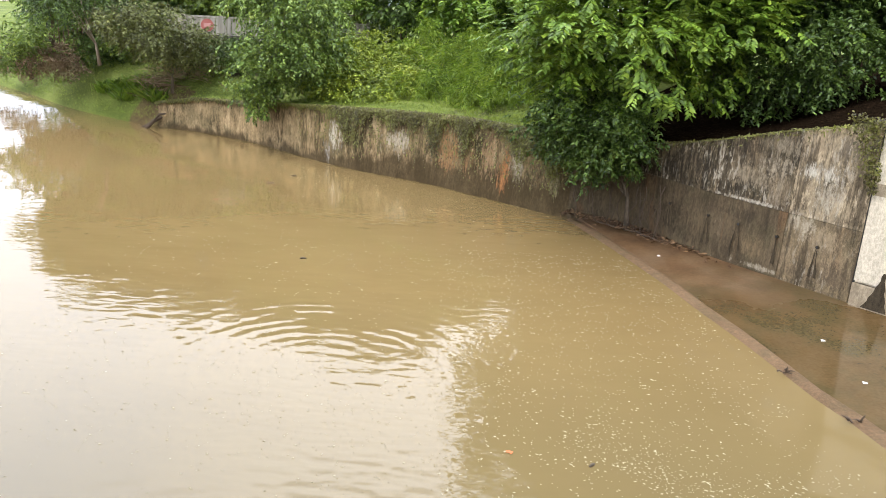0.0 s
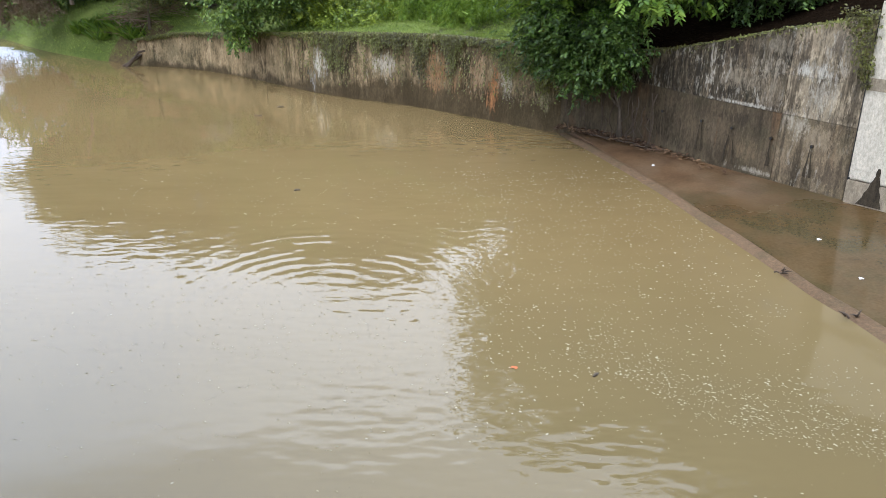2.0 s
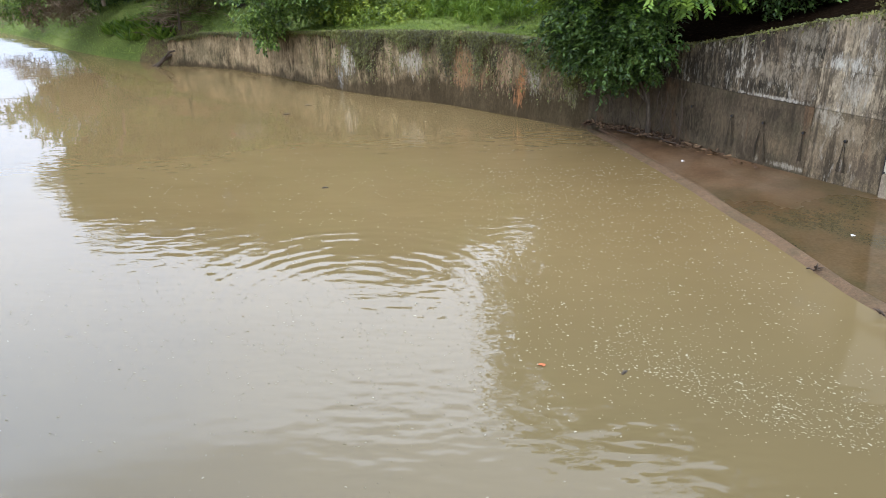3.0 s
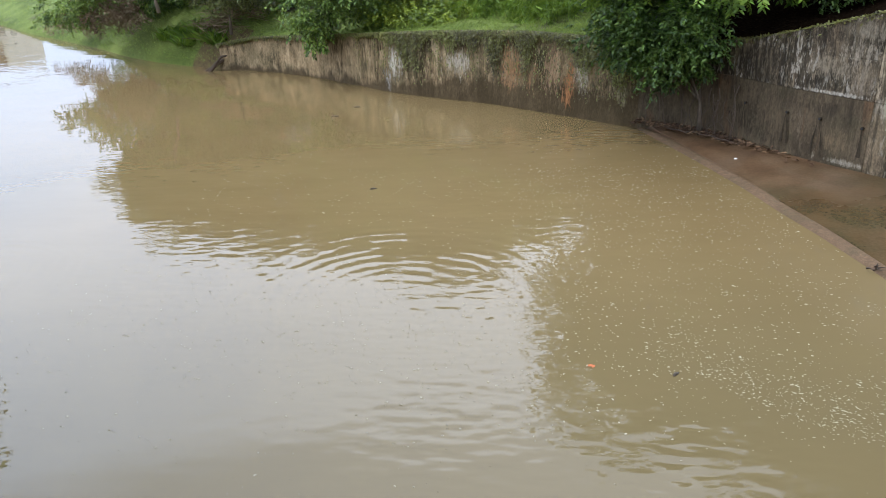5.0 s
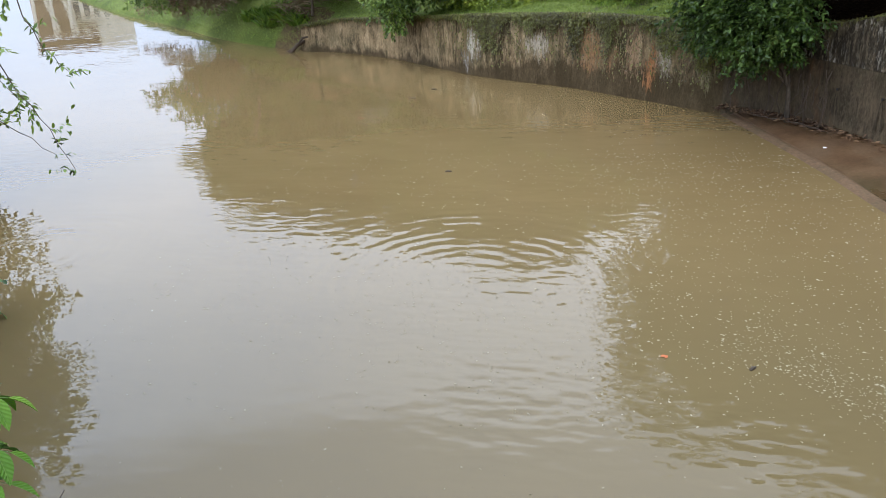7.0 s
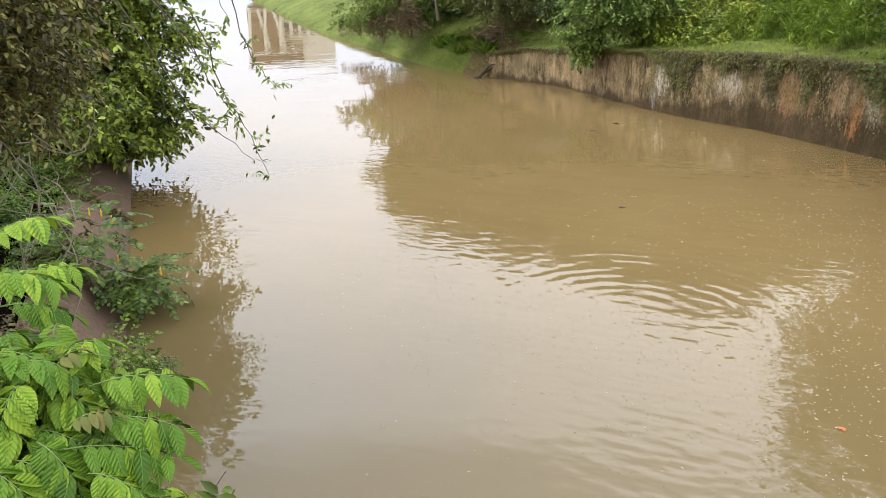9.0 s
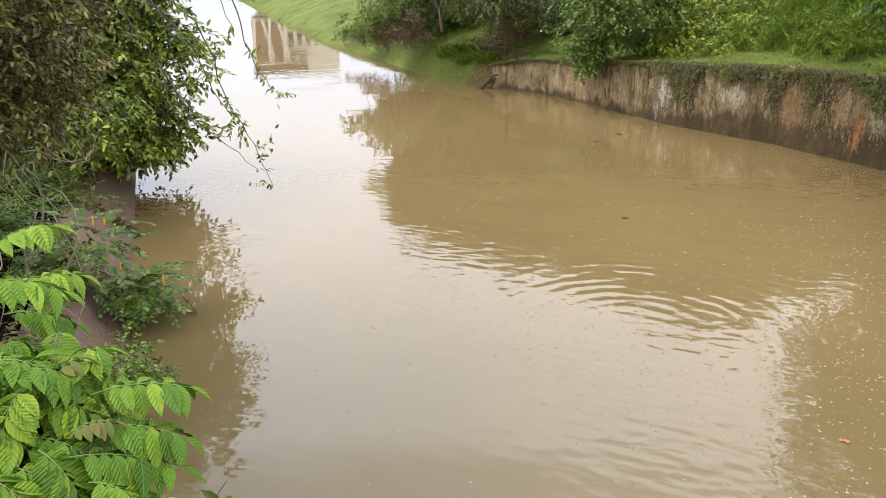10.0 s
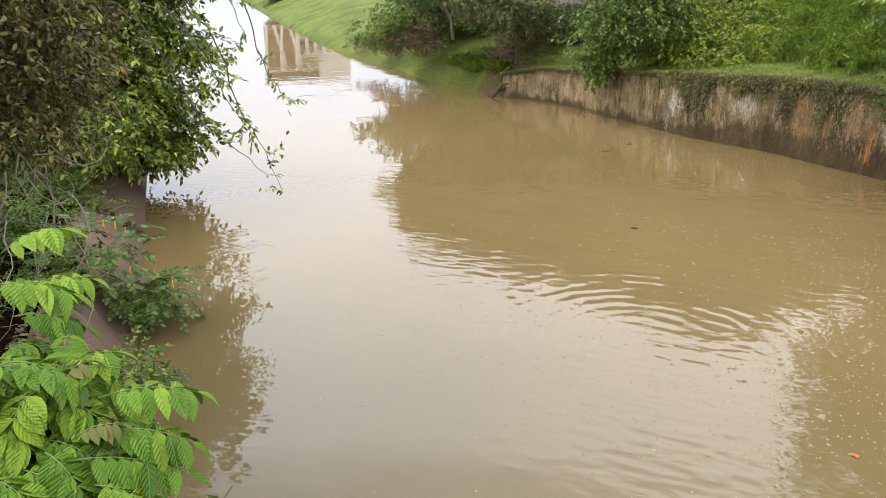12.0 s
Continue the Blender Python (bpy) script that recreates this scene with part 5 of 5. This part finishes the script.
HIGH = [(-8.3, 6.6, 10.6), (-6.6, 6.2, 8.3)]
for k, pts in enumerate([
        [(-5.45, 5.95, 6.95), (-5.2, 6.15, 6.5), (-5.05, 6.21, 5.97), (-4.98, 6.26, 5.64), (-4.85, 6.37, 5.29), (-4.75, 6.45, 4.88)],
        [(-5.3, 6.1, 7.15), (-4.95, 6.3, 6.8), (-4.87, 6.35, 6.59), (-4.8, 6.4, 6.15), (-4.71, 6.47, 5.89), (-4.63, 6.53, 5.78)],
        [(-5.8, 5.95, 6.9), (-5.5, 6.2, 6.45), (-5.3, 6.3, 6.1), (-5.25, 6.4, 5.7), (-5.1, 6.5, 5.45)],
        [(-5.7, 6.0, 7.1), (-5.25, 6.15, 6.95), (-5.0, 6.25, 6.75), (-4.9, 6.3, 6.45)],
        [(-6.2, 6.3, 6.6), (-5.8, 6.6, 5.5), (-5.5, 6.8, 5.15), (-5.3, 6.95, 4.88)],
        [(-6.1, 6.0, 6.8), (-5.65, 6.1, 6.65), (-5.35, 6.15, 6.3), (-5.2, 6.25, 5.95)]]):
    drooping_branch(HIGH + pts, 0.011, k + 1, 0.062)


# ---- right bank details ----
def grass_tufts():
    rng = np.random.default_rng(5)
    base, along, size = [], [], []
    def blades(i, u, n, ln):
        t = rng.random()
        x, y, z = Vector(bank_point(i, u)).lerp(Vector(bank_point(i + 1, u)), t)
        for q in range(n):
            base.append((x + rng.normal() * 0.1, y + rng.normal() * 0.1, z - 0.02))
            along.append((rng.normal() * 0.5, rng.normal() * 0.5, 0.9))
            size.append(ln * (0.6 + 0.8 * rng.random()))
    for k in range(5200):
        blades(int(rng.integers(9 * FINE, 20 * FINE)), 0.25 + 3.3 * rng.random() ** 1.2, 5, 0.1)
    for k in range(4200):
        blades(int(rng.integers(19 * FINE, 24 * FINE)), 0.22 + 8 * rng.random(), 4, 0.13)
    for k in range(1500):
        blades(int(rng.integers(24 * FINE, 26 * FINE)), 0.25 + 10 * rng.random(), 4, 0.13)
    for k in range(220):
        blades(int(rng.integers(3 * FINE, 4 * FINE)), 0.25 + 0.3 * rng.random(), 5, 0.1)
    for k in range(260):
        blades(int(rng.integers(3 * FINE, 6 * FINE)), 0.28 + 0.15 * rng.random(), 3, 0.06)
    along = np.array(along)
    me = leaf_mesh("grass", np.array(base), along, np.roll(along, 1, 1) * [1, 1, 0.1] + 0.01, np.array(size), 0.14, M_TUFT, 0.05, 0.25)
    return tagged(new("grass", me), "mown and tufted green grass on the river bank", "grass", kind="stuff")


grass_tufts()


def floating_flecks():
    """Pale petals and bits that drift on the water, thickest in a band near the apron."""
    rng = np.random.default_rng(17)
    pts = []
    for k in range(1700):
        x = 2.2 + 6.0 * rng.random() ** 0.75
        edge = float(np.interp(x, [1.5, 3, 4.1, 5.6, 7, 8.5], [12.4, 11.3, 10.0, 9.2, 8.7, 8.2]))
        pts.append((x, edge + abs(rng.normal()) * 1.1 + 0.1 * rng.normal()))
    for k in range(5200):
        x, y = rng.uniform(-9, 7), rng.uniform(11.0, 34)
        if rng.random() < (0.35 + 0.65 * (x + 9) / 16) * (1.0 if y < 23 else 0.4):
            pts.append((x, y))
    for k in range(1600):
        x, y = rng.uniform(0.0, 7.0), rng.uniform(9.5, 23)
        if x < 6.75 - 0.2 * max(0, y - 16.5):
            pts.append((x, y))
    for k in range(450):
        pts.append((rng.normal(-1.2, 2.6), rng.normal(12.2, 1.6)))
    for k in range(420):
        pts.append((rng.uniform(-10, 6), rng.uniform(6.5, 16)))
    verts, faces = [], []
    for x, y in pts:
        r = (0.009 + 0.023 * rng.random() ** 2.2) * (0.75 + 0.022 * y)
        a, e = rng.normal() * 0.7 - 0.2, 0.3 + 0.35 * rng.random()
        n0 = len(verts)
        for q in range(5):
            b = q * 1.2566 + rng.normal() * 0.2
            px, py = math.cos(b) * r, math.sin(b) * r * e
            verts.append((x + px * math.cos(a) - py * math.sin(a), y + px * math.sin(a) + py * math.cos(a), 0.004))
        verts.append((x, y, 0.012))
        faces += [(n0 + q, n0 + (q + 1) % 5, n0 + 5) for q in range(5)]
    k = Nodes("pale_petal_bits")
    rnd = k.put("ShaderNodeNewGeometry").outputs["Random Per Island"]
    m = k.done(k.ramp(rnd, (0.0, (0.15, 0.115, 0.055)), (0.2, (0.23, 0.185, 0.1)), (0.6, (0.31, 0.26, 0.155)), (1.0, (0.36, 0.31, 0.205))), 0.7)
    me = mesh("floating_flecks", verts, faces, m)
    return tagged(new("floating_flecks", me), "pale petals and bits drifting on the water", "floating debris", kind="stuff")


floating_flecks()


def stick(name, label, pts, r, m=None, category="driftwood", group=""):
    ob = new(name, mesh(name, *tube([Vector(p) - Vector(pts[0]) for p in pts], r, 6), m or M_BARK, True))
    ob.location = pts[0]
    return tagged(ob, label, category, group)


for (x, y), a, ln in (((-7.02, 30.33), 0.2, 0.3), ((-6.43, 31.91), 0.0, 0.28), ((-3.99, 21.19), 0.1, 0.18), ((2.57, 11.31), 0.5, 0.1)):
    stick("floating_stick", "dark wet stick floating on the river", [(x, y, 0.01), (x + ln * 0.5, y + a * 0.1, 0.025), (x + ln, y + a * 0.2, 0.01)], [0.02, 0.03, 0.012], None, "stick", "floating sticks")
leaf_ob = new("floating_leaf", leaf_mesh("floating_leaf", np.array([(1.22, 11.6, 0.012), (1.3, 11.55, 0.012)]), np.array([(1, 0.3, 0.05), (0.4, 1, 0.08)]), np.array([(0, 0, 1.0), (0, 0, 1.0)]), np.array([0.12, 0.1]), 0.6, Nodes("orange_dead_leaf").done((0.4, 0.11, 0.03), 0.7), 0.2, 0.05))
tagged(leaf_ob, "orange dead leaf floating on the water", "leaf")

M_ROOT = Nodes("driftwood").done((0.062, 0.04, 0.023), 0.9)


def driftwood():
    root = thing("driftwood_stump", -15.3, 42.1, 0.3, "weathered brown driftwood roots at the end of the wall", "driftwood")
    for pts, r in (([(-16.0, 41.5, -0.1), (-15.6, 41.7, 0.35), (-15.1, 42.0, 0.6), (-14.8, 42.0, 1.0), (-14.3, 42.2, 1.05)], 0.09), ([(-15.6, 41.7, 0.35), (-15.2, 41.55, 0.75), (-14.9, 41.6, 0.8)], 0.05),
                   ([(-16.3, 41.8, -0.05), (-15.8, 41.9, 0.22), (-15.2, 42.1, 0.5), (-14.7, 42.2, 0.55)], 0.06), ([(-15.1, 42.0, 0.6), (-15.3, 42.1, 1.0), (-15.1, 42.3, 1.3)], 0.035)):
        part("root", mesh("root", *tube(pts, [r * (1.0, 1.25, 0.9, 0.7, 0.4)[q] for q in range(len(pts))], 7), M_ROOT, True), root)


driftwood()


def hanging_roots():
    rng = random.Random(3)
    root = thing("fig_roots", 5.3, 25.6, 0.3, "bare brown fig roots running down the wall to the apron", "roots")
    for k in range(16):
        p, o, t = path_at(near_path, near_top, rng.uniform(16.5, 23.8))
        x, y = p.x - o.x * 0.15, p.y - o.y * 0.15
        z0 = rng.uniform(1.2, 2.2)
        pts = [(x + rng.gauss(0, 0.06) - o.x * 0.3 * q / 5 * rng.random(), y + rng.gauss(0, 0.06) - o.y * 0.3 * q / 5, z0 + (0.25 - z0) * q / 5) for q in range(6)]
        part("root", mesh("root", *tube(pts, [rng.uniform(0.008, 0.02)] * 6, 5), M_ROOT, True), root)


hanging_roots()


def apron_litter():
    rng = np.random.default_rng(23)
    n = 750
    base = np.empty((n, 3))
    for k in range(n):
        p, o, t = path_at(near_path, near_top, float(np.clip(rng.normal(19.5, 3.2), 6, 23.8)))
        d = 0.06 + abs(rng.normal()) * 0.28
        base[k] = (p.x - o.x * d, p.y - o.y * d, 0.31 + 0.05 * rng.random())
    along = rng.normal(size=(n, 3)) * [1, 1, 0.2]
    m = leaf_material("dead_leaf_litter", (0.04, 0.022, 0.012), (0.1, 0.055, 0.028), (0.2, 0.12, 0.06), rough=0.9, translucent=0.0)
    me = leaf_mesh("leaf_litter", base, along, np.array([[0, 0, 1.0]]) + rng.normal(size=(n, 3)) * 0.3, 0.09 + 0.1 * rng.random(n), 0.45, m)
    tagged(new("leaf_litter", me), "brown dead leaves lying against the wall foot", "leaf litter", kind="stuff")
    for f in (20.4, 19.0, 17.5, 21.6):
        p, o, t = path_at(near_path, near_top, f)
        x, y = p.x - o.x * 0.6, p.y - o.y * 0.6
        stick("fallen_stick", "brown fallen stick on the muddy apron", [(x, y, 0.3), (x + 0.3, y - 0.35, 0.33), (x + 0.55, y - 0.75, 0.29)], [0.02, 0.024, 0.01], M_ROOT, "stick", "fallen sticks")


apron_litter()


def edge_debris(x, y, seed, label):
    rng = random.Random(seed)
    root = thing("snagged_debris", x, y, 0.1, label, "debris", "debris on the apron edge")
    for k in range(5):
        p = Vector((x + rng.gauss(0, 0.07), y + rng.gauss(0, 0.07), 0.07))
        w = Vector((rng.gauss(0, 1), rng.gauss(0, 1), rng.uniform(0.1, 0.8))).normalized()
        part("twig", mesh("twig", *tube([p, p + w * 0.08 + Vector((0, 0, 0.02)), p + w * 0.17], [0.022, 0.018, 0.006], 5), M_ROOT, True), root)


edge_debris(7.25, 15.3, 1, "small dark twigs snagged on the apron edge")
edge_debris(7.72, 13.3, 2, "dark twigs and rags snagged on the apron edge")
M_LITTER = Nodes("white_paper").done((0.6, 0.58, 0.55), 0.6)
for k, (x, y) in enumerate([(8.6, 14.6), (8.68, 16.7), (6.4, 22.6)]):
    me = mesh("paper_scrap", [(-0.05, -0.03, 0), (0.05, -0.035, 0.012), (0.06, 0.03, 0.0), (-0.04, 0.04, 0.02), (0, 0, 0.03)], [(0, 1, 4), (1, 2, 4), (2, 3, 4), (3, 0, 4)], M_LITTER)
    ob = new("paper_scrap", me)
    ob.location = (x, y, 0.235 + 0.01 * k)
    tagged(ob, "crumpled white scrap lying on the wet apron", "litter", "scraps on the apron")


def ground_height(x, y):
    """Height of the right bank under a place."""
    q = Vector((x, y))
    i = min(range(len(BANK)), key=lambda n: (BANK[n] - q).length)
    return bank_point(i, max(0.3, (q - BANK[i]).dot(outward(BANK, i))))[2]


def strap_plants():
    rng = np.random.default_rng(41)
    for q, (x, y) in enumerate([bank_point(int(f * FINE), u)[:2] for f, u in ((19.25, 1.1), (19.5, 1.3), (19.75, 1.0), (20.0, 1.4), (20.25, 1.1), (19.75, 1.7))]):
        root_z = ground_height(x, y) + 0.3
        n = 110
        a = rng.random(n) * 6.28
        lean = 0.1 + 0.75 * rng.random(n) ** 1.5
        base = np.stack([x + rng.normal(size=n) * 0.3, y + rng.normal(size=n) * 0.3, np.full(n, root_z - 0.4)], 1)
        along = np.stack([np.cos(a) * lean, np.sin(a) * lean, np.ones(n) * 0.9], 1)
        me = leaf_mesh("strap_plant", base - [x, y, root_z], along, np.stack([-np.cos(a), -np.sin(a), np.ones(n) * 0.5], 1), 0.5 + 0.45 * rng.random(n), 0.07, M_CREEP, 0.1, 0.35)
        ob = new("strap_plant", me)
        ob.location = (x, y, root_z)
        tagged(ob, "clump of dark green strap-leaved plants on the mound", "plant", "strap-leaved clumps")


strap_plants()


def brush_heap():
    rng = random.Random(12)
    chunks = []
    for k in range(260):
        p = Vector(bank_point(int(19.4 * FINE), 2.1)) + Vector((rng.gauss(0, 0.9), rng.gauss(0, 0.45), 0))
        p.z = ground_height(p.x, p.y) + 0.4 + abs(rng.gauss(0, 0.3))
        w = Vector((rng.gauss(0.2, 1), rng.gauss(0, 0.7), rng.gauss(0, 0.22))).normalized()
        chunks.append(tube([p, p + w * 0.6, p + w * 1.2 + Vector((0, 0, -0.1))], [0.02, 0.016, 0.006], 4))
    ob = new("brush_heap", mesh("brush_heap", *joined(chunks), M_DRY))
    return tagged(ob, "heap of dry brown cut branches on the mound", "brushwood", kind="stuff")


brush_heap()


def build_boardwalk():
    k = Nodes("grey_boards")
    g = k.noise(5.0, 5.0, stretch=(1, 1, 0.1))
    boards = k.done(k.ramp(g, (0.3, (0.13, 0.115, 0.09)), (0.7, (0.33, 0.295, 0.235))), 0.8, k.bump(g, 0.4, 0.01))
    # Shade under the walkway is put into this darker timber of deck and back posts.
    dark = Nodes("shaded_timber").done((0.06, 0.05, 0.04), 0.9)
    root = thing("boardwalk", -11, 48.7, 4.3, "raised grey timber walkway with a solid boarded rail", "walkway")
    a, b = Vector((-16.6, 47.2)), Vector((-5.2, 49.8))
    d = (b - a).normalized()
    o = Vector((-d.y, d.x))
    ln = (b - a).length

    def box(p0, p1, q0, q1, z0, z1):
        c = [a + d * p0 + o * q0, a + d * p1 + o * q0, a + d * p1 + o * q1, a + d * p0 + o * q1]
        return [(v.x, v.y, z) for z in (z0, z1) for v in c], [(0, 1, 5, 4), (1, 2, 6, 5), (2, 3, 7, 6), (3, 0, 4, 7), (4, 5, 6, 7), (3, 2, 1, 0)]

    part("deck", mesh("deck", *box(0, ln, -0.05, 1.9, 4.42, 4.62), dark), root)
    part("rail", mesh("rail", *box(0, ln, -0.06, 0.06, 5.58, 5.68), boards), root)
    x = 0.0
    while x < ln - 0.3:
        part("board", mesh("board", *box(x + 0.015, x + 0.285, -0.03, 0.0, 4.56, 5.57), boards), root)
        x += 0.3
    for q in range(6):
        p = 0.9 + (ln - 1.0) * q / 5
        part("post", mesh("post", *box(p - 0.08, p + 0.08, -0.1, 0.06, 2.4, 5.72), boards), root)
        part("post", mesh("post", *box(p - 0.08, p + 0.08, 1.7, 1.86, 2.6, 4.42), dark), root)
    red = Nodes("red_sign_paint").done((0.3, 0.085, 0.065), 0.6)
    c = a + d * 2.25 - o * 0.06
    ring = [(c.x + d.x * math.cos(t) * 0.36, c.y + d.y * math.cos(t) * 0.36, 5.16 + math.sin(t) * 0.36) for t in [6.283 * q / 20 for q in range(20)]]
    back = [(x + o.x * 0.03, y + o.y * 0.03, z) for x, y, z in ring]
    sign = part("sign", mesh("sign", ring + back, [tuple(range(20)), tuple(range(39, 19, -1))] + [(q, 20 + q, 20 + (q + 1) % 20, (q + 1) % 20) for q in range(20)], red), root, "round red sign with a pale bar")
    bar = [(c.x - o.x * 0.012 + d.x * dx, c.y - o.y * 0.012 + d.y * dx, 5.16 + dz) for dx, dz in ((-0.2, -0.1), (0.2, -0.1), (0.2, 0.12), (-0.2, 0.12))]
    under(new("sign_bar", mesh("sign_bar", bar + [(x + o.x * 0.01, y + o.y * 0.01, z) for x, y, z in bar], [(0, 1, 2, 3), (0, 4, 5, 1), (1, 5, 6, 2), (2, 6, 7, 3), (3, 7, 4, 0)], Nodes("pale_sign_paint").done((0.42, 0.2, 0.17), 0.5))), sign)


build_boardwalk()


def build_fence():
    rust = Nodes("brown_pickets").done((0.12, 0.07, 0.045), 0.85)
    root = thing("picket_fence", -22.5, 48.6, 3.2, "brown stake fence with rusty mesh in the gully", "fence")
    for k in range(13):
        x, y = -24.0 + 0.24 * k, 48.3 + 0.1 * k
        part("stake", mesh("stake", *tube([(x, y, 2.6), (x + 0.02, y, 3.8), (x, y, 4.5 + 0.2 * (k % 3))], [0.035, 0.032, 0.028], 6), rust), root)
    for z in (3.1, 3.5, 3.9):
        part("rail", mesh("rail", *tube([(-24.1, 48.25, z), (-21.0, 49.5, z)], [0.02, 0.02], 5), rust), root)


build_fence()


def build_hall():
    """The pale hall beyond the lawn, known from its mirror image in the river."""
    k = Nodes("pale_render")
    g = k.noise(0.5, 5.0)
    pale = k.done(k.ramp(g, (0.3, (0.52, 0.47, 0.4)), (0.7, (0.62, 0.57, 0.48))), 0.8)
    brown = Nodes("brown_cladding").done((0.2, 0.135, 0.085), 0.7)
    glass = Nodes("dark_window").done((0.03, 0.035, 0.04), 0.1)
    root = thing("hall", *P(-33, 150, 3.6), "large white hall with a brown top storey and raking columns", "building")
    a, b = Vector(P(-36.6, 152, 0)), Vector(P(-28.4, 152, 0))
    d = (b - a).normalized()
    o = Vector((d.y, -d.x, 0))
    ln = (b - a).length

    def box(p0, p1, q0, q1, z0, z1):
        c = [a + d * p0 + o * q0, a + d * p1 + o * q0, a + d * p1 + o * q1, a + d * p0 + o * q1]
        return [(v.x, v.y, z) for z in (z0, z1) for v in c], [(0, 1, 5, 4), (1, 2, 6, 5), (2, 3, 7, 6), (3, 0, 4, 7), (4, 5, 6, 7), (3, 2, 1, 0)]

    part("wall", mesh("wall", *box(0, ln, 0, -20, 2.4, 8.6), pale), root)
    part("top_storey", mesh("top_storey", *box(0, ln * 0.43, 0.6, -20, 8.6, 11.9), brown), root)
    part("top_storey", mesh("top_storey", *box(ln * 0.43, ln * 0.7, 0.2, -20, 8.6, 13.0), pale), root)
    part("bay", mesh("bay", *box(0, ln * 0.26, 0.3, 0, 3.2, 8.6), brown), root, "recessed brown bay")
    part("roof", mesh("roof", *box(-0.6, ln * 0.43 + 0.3, 1.4, -20.5, 11.9, 12.2), brown), root)
    for k in range(5):
        x = 0.6 + k * ln * 0.062
        lean = 1.6 if k % 2 else -0.6
        v0, v1 = a + d * x + o * 1.0, a + d * (x + lean) + o * 1.0
        part("column", mesh("column", *tube([(v0.x, v0.y, 2.4), (v1.x, v1.y, 9.6)], [0.28, 0.28], 8), pale), root)
    for k in range(4):
        x = ln * (0.29 + 0.07 * k)
        win = part("window", mesh("window", *box(x, x + 0.9, 0.05, -0.2, 5.0, 7.4), glass), root)
        under(new("sill", mesh("sill", *box(x - 0.1, x + 1.0, 0.18, 0.0, 4.85, 4.99), pale)), win)


build_hall()
